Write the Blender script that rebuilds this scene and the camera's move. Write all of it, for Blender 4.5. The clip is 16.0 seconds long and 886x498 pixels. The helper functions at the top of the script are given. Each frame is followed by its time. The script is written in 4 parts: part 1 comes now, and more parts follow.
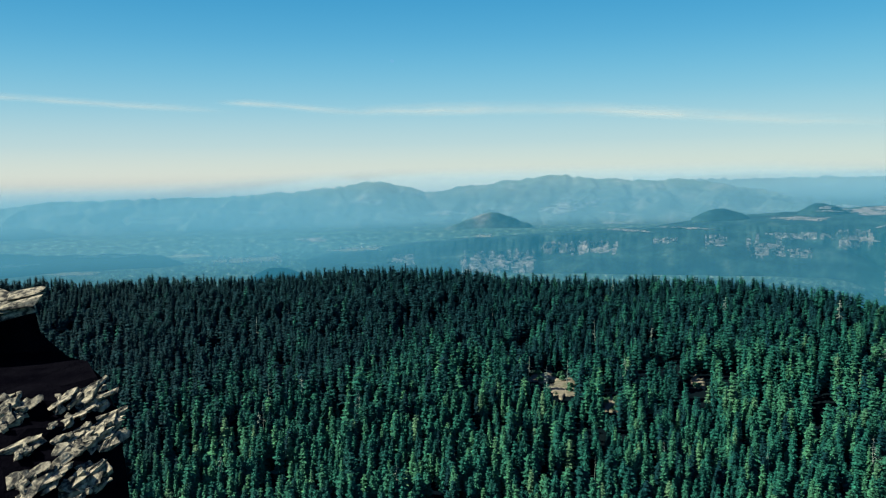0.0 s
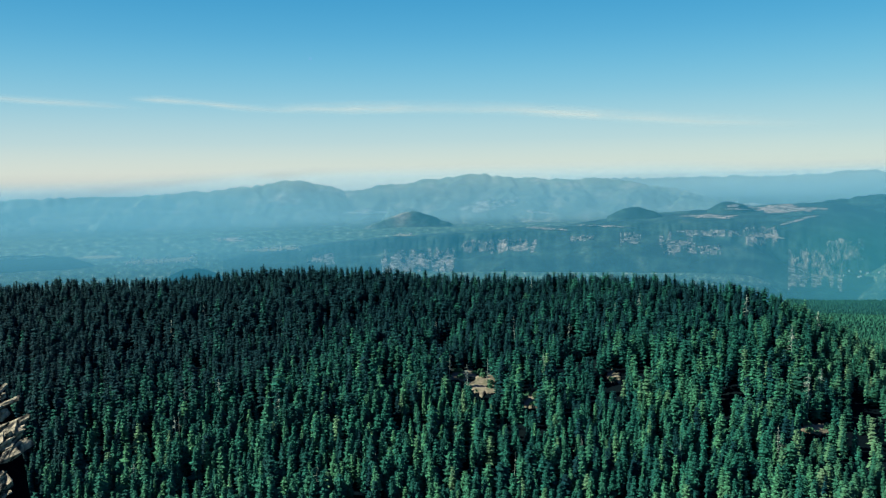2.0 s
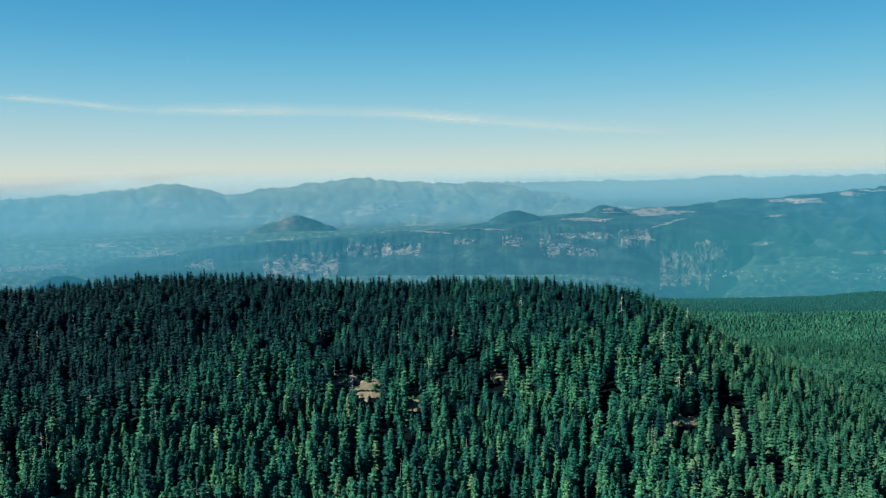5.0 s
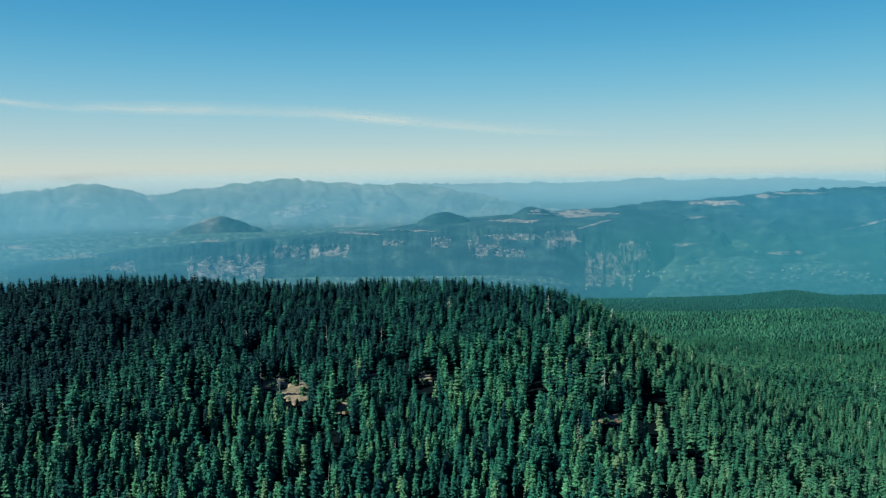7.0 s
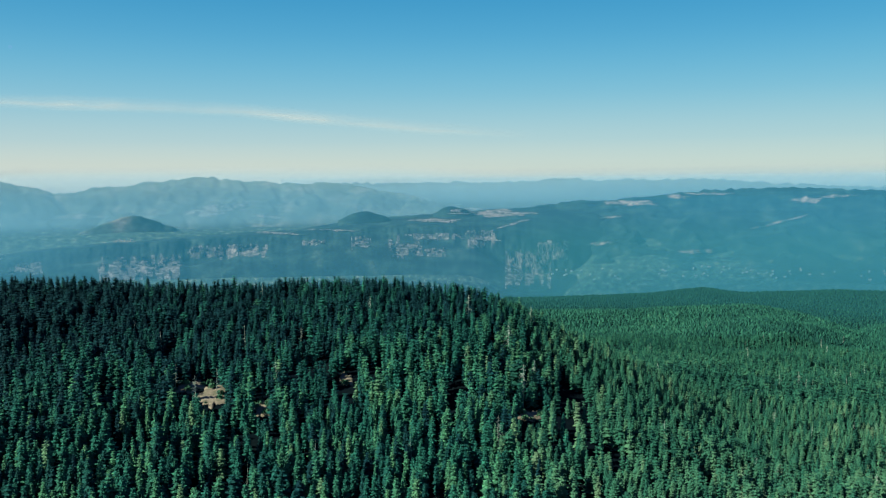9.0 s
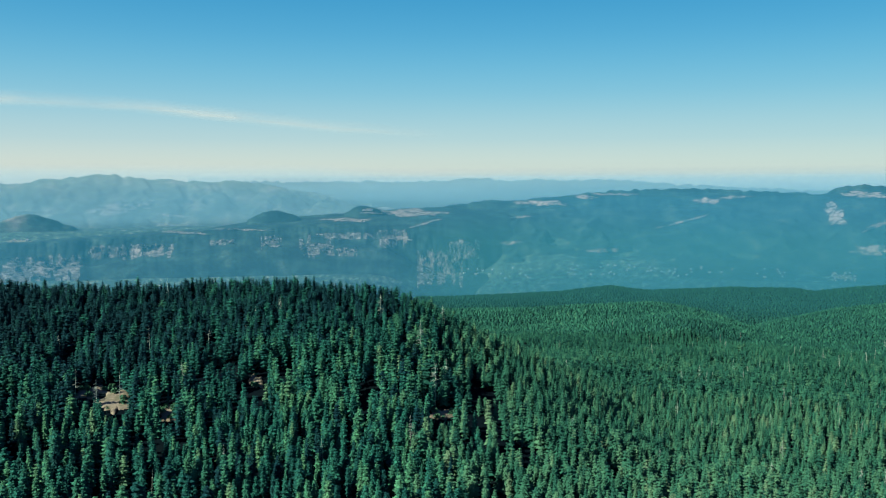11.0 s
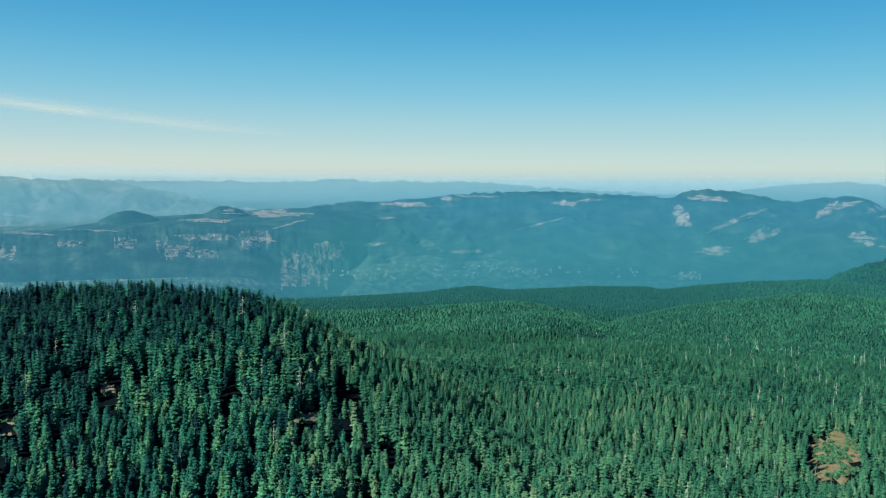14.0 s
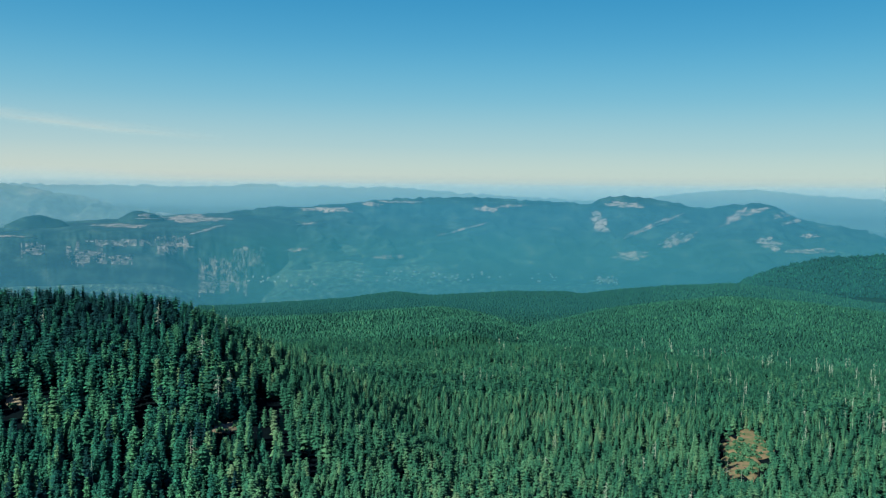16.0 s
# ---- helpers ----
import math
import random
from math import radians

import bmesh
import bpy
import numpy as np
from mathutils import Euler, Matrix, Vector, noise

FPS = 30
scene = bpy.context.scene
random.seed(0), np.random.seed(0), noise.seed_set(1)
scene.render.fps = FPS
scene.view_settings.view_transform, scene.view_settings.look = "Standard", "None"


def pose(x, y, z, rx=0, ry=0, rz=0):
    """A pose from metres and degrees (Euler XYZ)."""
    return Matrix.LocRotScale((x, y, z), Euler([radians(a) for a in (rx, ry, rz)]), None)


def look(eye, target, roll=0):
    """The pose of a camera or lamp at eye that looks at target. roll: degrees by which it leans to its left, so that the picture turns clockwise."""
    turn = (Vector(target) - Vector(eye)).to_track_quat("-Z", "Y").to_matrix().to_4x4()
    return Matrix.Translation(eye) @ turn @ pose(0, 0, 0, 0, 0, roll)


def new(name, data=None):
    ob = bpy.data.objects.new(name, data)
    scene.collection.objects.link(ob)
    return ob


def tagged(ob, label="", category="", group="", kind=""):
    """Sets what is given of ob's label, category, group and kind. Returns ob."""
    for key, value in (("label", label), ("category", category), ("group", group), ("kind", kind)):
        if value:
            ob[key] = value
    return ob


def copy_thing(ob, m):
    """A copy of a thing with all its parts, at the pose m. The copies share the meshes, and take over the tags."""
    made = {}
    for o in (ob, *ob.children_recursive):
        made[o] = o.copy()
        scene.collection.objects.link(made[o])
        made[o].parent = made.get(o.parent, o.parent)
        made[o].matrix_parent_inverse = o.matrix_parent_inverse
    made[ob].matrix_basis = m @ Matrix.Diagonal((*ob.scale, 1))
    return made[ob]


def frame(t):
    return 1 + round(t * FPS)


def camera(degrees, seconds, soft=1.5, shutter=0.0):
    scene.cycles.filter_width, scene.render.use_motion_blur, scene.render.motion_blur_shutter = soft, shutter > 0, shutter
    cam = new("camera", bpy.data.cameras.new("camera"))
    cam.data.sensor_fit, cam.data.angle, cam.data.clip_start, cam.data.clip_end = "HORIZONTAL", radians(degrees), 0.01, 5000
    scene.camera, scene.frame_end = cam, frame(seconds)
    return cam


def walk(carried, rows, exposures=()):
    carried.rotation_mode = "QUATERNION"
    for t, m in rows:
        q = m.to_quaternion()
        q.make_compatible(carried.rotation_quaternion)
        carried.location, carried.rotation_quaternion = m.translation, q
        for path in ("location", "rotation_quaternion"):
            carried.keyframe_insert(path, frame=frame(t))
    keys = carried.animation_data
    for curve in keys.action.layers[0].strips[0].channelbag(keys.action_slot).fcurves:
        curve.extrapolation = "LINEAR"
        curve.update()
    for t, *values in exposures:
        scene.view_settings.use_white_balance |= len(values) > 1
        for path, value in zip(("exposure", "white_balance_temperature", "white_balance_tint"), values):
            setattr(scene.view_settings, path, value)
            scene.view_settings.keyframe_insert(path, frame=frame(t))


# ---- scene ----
# ---------------------------------------------------------------- camera
EYE_Z = 520.0
cam = camera(55.4, 16.0, soft=1.2)


def aim(t, yaw, pitch, roll):
    """Hovering viewpoint that turns slowly to the right; yaw is left of +y, all in degrees."""
    a, e = radians(yaw), radians(pitch)
    eye = Vector((0.07 * (t - 8), 0.10 * (t - 8), EYE_Z))
    return t, look(eye, eye + Vector((-math.sin(a) * math.cos(e), math.cos(a) * math.cos(e), math.sin(e))), roll)


walk(cam, [
    aim(0.0, 20.73, -4.15, -1.12), aim(0.5, 19.40, -4.21, -1.08), aim(1.0, 18.10, -4.26, -1.12), aim(1.5, 16.68, -4.31, -1.10),
    aim(2.0, 15.32, -4.33, -1.11), aim(2.5, 13.89, -4.34, -1.09), aim(3.0, 12.56, -4.33, -1.10), aim(3.5, 11.20, -4.31, -1.10),
    aim(4.0, 9.97, -4.27, -1.10), aim(5.2, 6.95, -4.21, -0.98), aim(6.5, 3.77, -4.19, -0.82), aim(7.0, 2.61, -4.20, -0.77),
    aim(7.5, 1.38, -4.21, -0.74), aim(8.0, 0.02, -4.24, -0.68), aim(9.2, -3.35, -4.31, -0.52), aim(10.5, -7.16, -4.37, -0.33),
    aim(11.0, -8.77, -4.37, -0.20), aim(11.5, -10.33, -4.37, -0.06), aim(12.0, -11.93, -4.38, 0.06), aim(12.5, -13.44, -4.37, 0.15),
    aim(13.0, -15.01, -4.36, 0.25), aim(13.5, -16.46, -4.33, 0.32), aim(14.0, -17.91, -4.27, 0.38), aim(14.5, -19.28, -4.19, 0.45),
    aim(15.0, -20.64, -4.09, 0.52), aim(15.5, -21.90, -3.98, 0.58), aim(16.0, -23.20, -3.85, 0.66)],
     exposures=((0.0, 1.20), (4.2, 1.19), (6.3, 1.08), (8.2, 1.08), (10.3, 1.15), (14.6, 1.18), (15.4, 1.07), (16.0, 1.04)))

# ---------------------------------------------------------------- sky and sun
SUN_AZ, SUN_EL = 104.0, 34.0
world = bpy.data.worlds.new("sky")
scene.world = world
world.use_nodes = True
wn, wl = world.node_tree.nodes, world.node_tree.links
wn.clear()
w_out, w_bg = wn.new("ShaderNodeOutputWorld"), wn.new("ShaderNodeBackground")
w_sky = wn.new("ShaderNodeTexSky")
w_sky.sky_type, w_sky.sun_disc = "NISHITA", False
w_sky.sun_elevation, w_sky.sun_rotation, w_sky.altitude = radians(SUN_EL), radians(-SUN_AZ), 1200
w_dim = wn.new("ShaderNodeVectorMath")
w_dim.operation = "MULTIPLY"
w_dim.inputs[1].default_value = (0.014, 0.020, 0.044)
w_tc, w_sep = wn.new("ShaderNodeTexCoord"), wn.new("ShaderNodeSeparateXYZ")
w_low = wn.new("ShaderNodeMapRange")
w_low.inputs["From Min"].default_value, w_low.inputs["From Max"].default_value = -0.05, 0.25
w_ramp = wn.new("ShaderNodeValToRGB")
w_ramp.color_ramp.interpolation = "B_SPLINE"
els = w_ramp.color_ramp.elements
SKY = ((0.0, (0.22, 0.40, 0.45)), (0.11, (0.36, 0.50, 0.53)), (0.15, (0.57, 0.62, 0.58)), (0.185, (0.60, 0.64, 0.58)), (0.24, (0.60, 0.685, 0.61)), (0.34, (0.46, 0.64, 0.655)),
       (0.52, (0.205, 0.525, 0.68)), (0.74, (0.080, 0.385, 0.635)), (1.0, (0.030, 0.26, 0.52)))
SKY = [(p, tuple(0.47 * v for v in c)) for p, c in SKY]
els[0].position, els[0].color = SKY[0][0], (*SKY[0][1], 1)
els[1].position, els[1].color = SKY[-1][0], (*SKY[-1][1], 1)
for p, c in SKY[1:-1]:
    els.new(p).color = (*c, 1)
w_mix, w_fac = wn.new("ShaderNodeMix"), wn.new("ShaderNodeMapRange")
w_mix.data_type = "RGBA"
w_fac.inputs["From Min"].default_value, w_fac.inputs["From Max"].default_value = 0.26, 0.6
wl.new(w_tc.outputs["Generated"], w_sep.inputs[0])
wl.new(w_sep.outputs["Z"], w_low.inputs["Value"])
wl.new(w_sep.outputs["Z"], w_fac.inputs["Value"])
wl.new(w_low.outputs[0], w_ramp.inputs[0])
wl.new(w_sky.outputs[0], w_dim.inputs[0])
wl.new(w_fac.outputs[0], w_mix.inputs["Factor"])
w_side, w_tone, w_tint = wn.new("ShaderNodeMapRange"), wn.new("ShaderNodeMix"), wn.new("ShaderNodeVectorMath")
w_side.inputs["From Min"].default_value, w_side.inputs["From Max"].default_value = -0.65, 0.7
w_tone.data_type, w_tint.operation = "RGBA", "MULTIPLY"
w_tone.inputs["A"].default_value, w_tone.inputs["B"].default_value = (1.06, 1.0, 0.99, 1), (0.93, 1.008, 1.022, 1)
wl.new(w_sep.outputs["X"], w_side.inputs["Value"])
wl.new(w_side.outputs[0], w_tone.inputs["Factor"])
wl.new(w_ramp.outputs[0], w_tint.inputs[0])
wl.new(w_tone.outputs["Result"], w_tint.inputs[1])
wl.new(w_tint.outputs[0], w_mix.inputs["A"])
wl.new(w_dim.outputs[0], w_mix.inputs["B"])
wl.new(w_mix.outputs["Result"], w_bg.inputs["Color"])
wl.new(w_bg.outputs[0], w_out.inputs["Surface"])

sun = new("sun", bpy.data.lights.new("sun", "SUN"))
sun.data.energy, sun.data.angle, sun.data.color = 5.0, radians(0.5), (1.0, 0.94, 0.82)
sun.matrix_world = look((0, 0, 900), (math.sin(radians(SUN_AZ)) * math.cos(radians(SUN_EL)), -math.cos(radians(SUN_AZ)) * math.cos(radians(SUN_EL)),
                                      900 - math.sin(radians(SUN_EL))))


# ---------------------------------------------------------------- materials
def material(name, rough=0.85, spec=0.2):
    m = bpy.data.materials.new(name)
    m.use_nodes = True
    nt = m.node_tree
    b = nt.nodes["Principled BSDF"]
    b.inputs["Roughness"].default_value = rough
    b.inputs["Specular IOR Level"].default_value = spec
    return m, nt.nodes, nt.links, b


def noise_node(nodes, links, coord, scale, detail=4, stretch=None, rough=0.55):
    n = nodes.new("ShaderNodeTexNoise")
    n.inputs["Scale"].default_value, n.inputs["Detail"].default_value, n.inputs["Roughness"].default_value = scale, detail, rough
    if stretch:
        mp = nodes.new("ShaderNodeMapping")
        mp.inputs["Scale"].default_value = stretch
        links.new(coord, mp.inputs[0])
        coord = mp.outputs[0]
    links.new(coord, n.inputs["Vector"])
    return n.outputs["Fac"]


def ramp_node(nodes, links, fac, stops):
    r = nodes.new("ShaderNodeValToRGB")
    e = r.color_ramp.elements
    e[0].position, e[0].color = stops[0][0], (*stops[0][1], 1)
    e[1].position, e[1].color = stops[-1][0], (*stops[-1][1], 1)
    for p, c in stops[1:-1]:
        e.new(p).color = (*c, 1)
    links.new(fac, r.inputs[0])
    return r.outputs[0]


def mix_node(nodes, links, fac, a, b, blend="MIX"):
    m = nodes.new("ShaderNodeMix")
    m.data_type, m.blend_type = "RGBA", blend
    for sock, v in (("Factor", fac), ("A", a), ("B", b)):
        if isinstance(v, (int, float)):
            m.inputs[sock].default_value = v
        elif isinstance(v, tuple):
            m.inputs[sock].default_value = (*v, 1)
        else:
            links.new(v, m.inputs[sock])
    return m.outputs["Result"]


def bump(nodes, links, b, fac, strength, dist):
    n = nodes.new("ShaderNodeBump")
    n.inputs["Strength"].default_value, n.inputs["Distance"].default_value = strength, dist
    links.new(fac, n.inputs["Height"])
    links.new(n.outputs[0], b.inputs["Normal"])


def mottled(name, stops, scale, fine, bump_dist=0.0, rough=0.9, stretch=None, fine_amount=0.5, spec=0.15, far=False):
    """Two scales of noise: broad patches through a ramp, darkened and lightened by a fine grain."""
    m, n, l, b = material(name, rough, spec)
    co = n.new("ShaderNodeTexCoord").outputs["Object"]
    if far:
        across, along, join = n.new("ShaderNodeAttribute"), n.new("ShaderNodeAttribute"), n.new("ShaderNodeCombineXYZ")
        across.attribute_name, along.attribute_name = "across", "along"
        l.new(across.outputs["Fac"], join.inputs[0])
        l.new(along.outputs["Fac"], join.inputs[1])
        co = join.outputs[0]
    big = noise_node(n, l, co, scale, 8 if far else 5, stretch, 0.62 if far else 0.55)
    col = ramp_node(n, l, big, stops)
    small = noise_node(n, l, co, fine, 5, stretch, 0.65)
    grain = ramp_node(n, l, small, ((0.3, (0.55, 0.55, 0.55)), (0.7, (1.35, 1.35, 1.35))))
    col = mix_node(n, l, fine_amount, col, grain, "MULTIPLY")
    l.new(col, b.inputs["Base Color"])
    if bump_dist:
        bump(n, l, b, small, 0.8, bump_dist)
    return m


def foliage(name, dark, mid, light, dry, near=True, clumping=1.0):
    """Needles: every tree carries its own tint, every bough differs a little."""
    m, n, l, b = material(name, 0.8, 0.06)
    tint = n.new("ShaderNodeAttribute")
    tint.attribute_name = "tint"
    geo = n.new("ShaderNodeNewGeometry")
    obj = n.new("ShaderNodeObjectInfo")
    add = n.new("ShaderNodeMath")
    add.operation = "ADD"
    l.new(tint.outputs["Fac"], add.inputs[0])
    half = n.new("ShaderNodeMath")
    half.operation = "MULTIPLY"
    half.inputs[1].default_value = 0.85
    l.new(obj.outputs["Random"], half.inputs[0])
    own = n.new("ShaderNodeAttribute")
    own.attribute_name = "single"
    both = n.new("ShaderNodeMath")
    both.operation = "MULTIPLY"
    l.new(half.outputs[0], both.inputs[0])
    l.new(own.outputs["Fac"], both.inputs[1])
    l.new(both.outputs[0], add.inputs[1])
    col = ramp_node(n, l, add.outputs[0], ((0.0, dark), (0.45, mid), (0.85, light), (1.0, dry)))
    vary = ramp_node(n, l, geo.outputs["Random Per Island"], ((0.0, (0.60, 0.62, 0.66)), (0.6, (0.98, 0.98, 0.98)), (1.0, (1.45, 1.42, 1.35))) if near
                     else ((0.0, (0.86, 0.88, 0.9)), (1.0, (1.10, 1.10, 1.08))))
    col = mix_node(n, l, 0.4 + 0.6 * clumping, col, vary, "MULTIPLY")
    if near:
        sprays = noise_node(n, l, n.new("ShaderNodeTexCoord").outputs["Object"], 1.5, 3, None, 0.7)
        clumps = ramp_node(n, l, sprays, ((0.35, (0.55, 0.58, 0.64)), (0.52, (1.0, 1.0, 1.0)), (0.66, (1.5, 1.46, 1.4))))
        col = mix_node(n, l, clumping, col, clumps, "MULTIPLY")
    l.new(col, b.inputs["Base Color"])
    return m


# The near-black blue first tone carries the shade put into the dark stands.
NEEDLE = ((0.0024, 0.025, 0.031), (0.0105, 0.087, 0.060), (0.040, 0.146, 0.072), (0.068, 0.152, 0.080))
M_NEEDLE = foliage("conifer_needles", *NEEDLE)
M_NEEDLE_FAR = foliage("conifer_canopy", *NEEDLE, near=False)
# Paler copy of NEEDLE; front light and haze on the bench in its colour.
LIT_NEEDLE = ((0.005, 0.038, 0.030), (0.0175, 0.093, 0.056), (0.050, 0.142, 0.075), (0.078, 0.152, 0.083))
M_LIT_NEEDLE = foliage("front_lit_needles", *LIT_NEEDLE, clumping=0.2)
M_LIT_NEEDLE_FAR = foliage("front_lit_canopy", *LIT_NEEDLE, near=False)
M_BARK = mottled("conifer_bark", ((0.3, (0.028, 0.024, 0.022)), (0.7, (0.065, 0.058, 0.052))), 0.6, 6.0, 0.05)
M_DEAD = mottled("weathered_dead_wood", ((0.3, (0.17, 0.235, 0.195)), (0.7, (0.28, 0.37, 0.30))), 0.5, 5.0, 0.03)
# Canopy shade is put into the floor's near-black blue colour.
M_SHADEFLOOR = mottled("shade_dark_forest_floor", ((0.3, (0.002, 0.005, 0.008)), (0.55, (0.003, 0.007, 0.009)), (0.75, (0.005, 0.010, 0.010))), 0.02, 0.4, 0.3, spec=0.0)
M_GRASS = mottled("dry_grass", ((0.3, (0.09, 0.105, 0.06)), (0.44, (0.14, 0.135, 0.09)), (0.6, (0.21, 0.19, 0.135)), (0.75, (0.11, 0.12, 0.07))), 0.22, 1.6, 0.2)
M_SOIL = mottled("bare_red_soil", ((0.34, (0.055, 0.095, 0.045)), (0.46, (0.11, 0.12, 0.06)), (0.56, (0.165, 0.130, 0.078)), (0.66, (0.10, 0.115, 0.055))), 0.13, 1.4, 0.2)
M_ROCK = mottled("lichened_basalt", ((0.38, (0.014, 0.016, 0.015)), (0.46, (0.07, 0.07, 0.054)), (0.52, (0.20, 0.185, 0.13)), (0.64, (0.34, 0.31, 0.215))), 2.6, 14.0, 0.05, stretch=(1, 1, 2.0), fine_amount=0.85)
# Shaded copy of the outcrop's rock: the overhang's shadow is in its near-black colour.
M_SHADEROCK = mottled("shade_black_basalt", ((0.35, (0.0016, 0.0016, 0.0028)), (0.65, (0.0034, 0.0034, 0.005))), 0.6, 4.0, 0.10, spec=0.0)
M_FARWOOD = mottled("far_forest", ((0.30, (0.004, 0.013, 0.016)), (0.46, (0.008, 0.024, 0.025)), (0.57, (0.017, 0.043, 0.038)), (0.66, (0.040, 0.070, 0.057)), (0.76, (0.11, 0.12, 0.10))),
                    0.024, 0.13, 0.0, stretch=(0.45, 1, 1), fine_amount=0.9, far=True)
M_FARFLOOR = mottled("valley_woods_and_meadows", ((0.32, (0.008, 0.028, 0.028)), (0.46, (0.026, 0.062, 0.050)), (0.57, (0.060, 0.105, 0.075)), (0.66, (0.16, 0.185, 0.135)), (0.76, (0.42, 0.40, 0.32))),
                     0.050, 0.25, 0.0, stretch=(0.8, 1, 1), fine_amount=0.55, far=True)
# The pale tones put the massif's sunlit slopes into the colour.
M_FARSLOPE = mottled("sunlit_far_slopes", ((0.30, (0.014, 0.036, 0.036)), (0.45, (0.035, 0.068, 0.060)), (0.56, (0.080, 0.105, 0.085)), (0.66, (0.17, 0.165, 0.14)), (0.78, (0.34, 0.29, 0.25))),
                     0.016, 0.09, 0.0, stretch=(0.5, 1, 1), fine_amount=0.7, far=True)
M_CLEARCUT = mottled("clearcut_stubble", ((0.38, (0.03, 0.06, 0.05)), (0.46, (0.12, 0.115, 0.10)), (0.56, (0.25, 0.205, 0.18)), (0.75, (0.17, 0.16, 0.135))), 0.035, 0.16)
M_CLIFF = mottled("cliff_rock", ((0.38, (0.025, 0.045, 0.042)), (0.48, (0.075, 0.08, 0.075)), (0.66, (0.23, 0.205, 0.185))), 0.05, 0.20, 2.0, stretch=(1, 1, 0.22), fine_amount=0.8)
M_WALL = mottled("pale_house_wall", ((0.3, (0.24, 0.235, 0.22)), (0.7, (0.33, 0.325, 0.31))), 0.4, 3.0)
M_ROOF = mottled("grey_roof", ((0.3, (0.193, 0.187, 0.182)), (0.7, (0.303, 0.297, 0.286))), 0.4, 3.0)


def scattering(n, l, colour, amount):
    """Airborne droplets or dust: a faint sheet that scatters light from above and lets the rest through. amount: a socket."""
    out, mix = n.new("ShaderNodeOutputMaterial"), n.new("ShaderNodeMixShader")
    clear, shader, up = n.new("ShaderNodeBsdfTransparent"), n.new("ShaderNodeBsdfDiffuse"), n.new("ShaderNodeCombineXYZ")
    shader.inputs["Color"].default_value = (*colour, 1)
    up.inputs[2].default_value = 1
    l.new(up.outputs[0], shader.inputs["Normal"])
    l.new(amount, mix.inputs[0])
    l.new(clear.outputs[0], mix.inputs[1])
    l.new(shader.outputs[0], mix.inputs[2])
    l.new(mix.outputs[0], out.inputs["Surface"])


def veil_material(name, colour):
    """Haze as thick as its mesh says."""
    m = bpy.data.materials.new(name)
    m.use_nodes = True
    n, l = m.node_tree.nodes, m.node_tree.links
    n.clear()
    thick = n.new("ShaderNodeAttribute")
    thick.attribute_name = "thickness"
    scattering(n, l, colour, thick.outputs["Fac"])
    return m


# ---------------------------------------------------------------- shape helpers
def at(az, r, z):
    a = radians(az)
    return Vector((-r * math.sin(a), r * math.cos(a), z))


def hash01(i, j, seed):
    v = np.sin(i * 127.1 + j * 311.7 + seed * 74.7) * 43758.5453
    return v - np.floor(v)


def value_noise(x, y, seed=0):
    xi, yi = np.floor(x), np.floor(y)
    u, v = x - xi, y - yi
    u, v = u * u * (3 - 2 * u), v * v * (3 - 2 * v)
    a, b = hash01(xi, yi, seed), hash01(xi + 1, yi, seed)
    c, d = hash01(xi, yi + 1, seed), hash01(xi + 1, yi + 1, seed)
    return (a + (b - a) * u) * (1 - v) + (c + (d - c) * u) * v


def fbm(x, y, seed=0, octaves=4):
    total, amp, norm = 0, 1.0, 0
    for k in range(octaves):
        total = total + amp * (value_noise(x, y, seed + k) - 0.5)
        norm += amp
        amp, x, y = amp * 0.5, x * 2.03 + 17, y * 2.03 + 5
    return 2 * total / norm


def lerp(x, pairs):
    """Broken line through (place, value) pairs, rounded off a little."""
    xs, ys = [p[0] for p in pairs], [p[1] for p in pairs]
    if xs[0] > xs[-1]:
        xs, ys = xs[::-1], ys[::-1]
    d = 0.35
    return (np.interp(x - d, xs, ys) + 2 * np.interp(x, xs, ys) + np.interp(x + d, xs, ys)) / 4


def step(a, b, x):
    t = np.clip((x - a) / (b - a), 0, 1)
    return t * t * (3 - 2 * t)


def mesh_from(name, verts, faces, mats, smooth=False, mat_index=None, attrs=()):
    """A mesh from arrays; faces all have the same number of corners."""
    me = bpy.data.meshes.new(name)
    verts, faces = np.asarray(verts, np.float32), np.asarray(faces, np.int32)
    k = faces.shape[1]
    me.vertices.add(len(verts))
    me.vertices.foreach_set("co", verts.ravel())
    me.loops.add(faces.size)
    me.loops.foreach_set("vertex_index", faces.ravel())
    me.polygons.add(len(faces))
    me.polygons.foreach_set("loop_start", np.arange(0, faces.size, k, dtype=np.int32))
    if mat_index is not None:
        me.polygons.foreach_set("material_index", np.asarray(mat_index, np.int32))
    me.polygons.foreach_set("use_smooth", np.full(len(faces), smooth))
    for m in mats:
        me.materials.append(m)
    for key, values in attrs:
        me.attributes.new(key, "FLOAT", "POINT").data.foreach_set("value", np.asarray(values, np.float32))
    me.update(calc_edges=True)
    return me


def sheet(name, pts, mat, smooth=True):
    """A surface over a grid of points (rows, columns, 3)."""
    nr, nc = pts.shape[:2]
    i = np.arange(nr * nc).reshape(nr, nc)
    f = np.stack([i[:-1, :-1], i[:-1, 1:], i[1:, 1:], i[1:, :-1]], -1).reshape(-1, 4)
    flat = pts.reshape(-1, 3)
    attrs = ()
    if mat in (M_FARWOOD, M_FARSLOPE, M_FARFLOOR, M_SHADEFLOOR):
        reach = np.hypot(flat[:, 0], flat[:, 1])
        attrs = (("across", np.arctan2(flat[:, 0], flat[:, 1]) * 3400), ("along", reach * 0.22 + flat[:, 2] * 0.5))
    return mesh_from(name, flat, f, [mat], smooth, None, attrs)


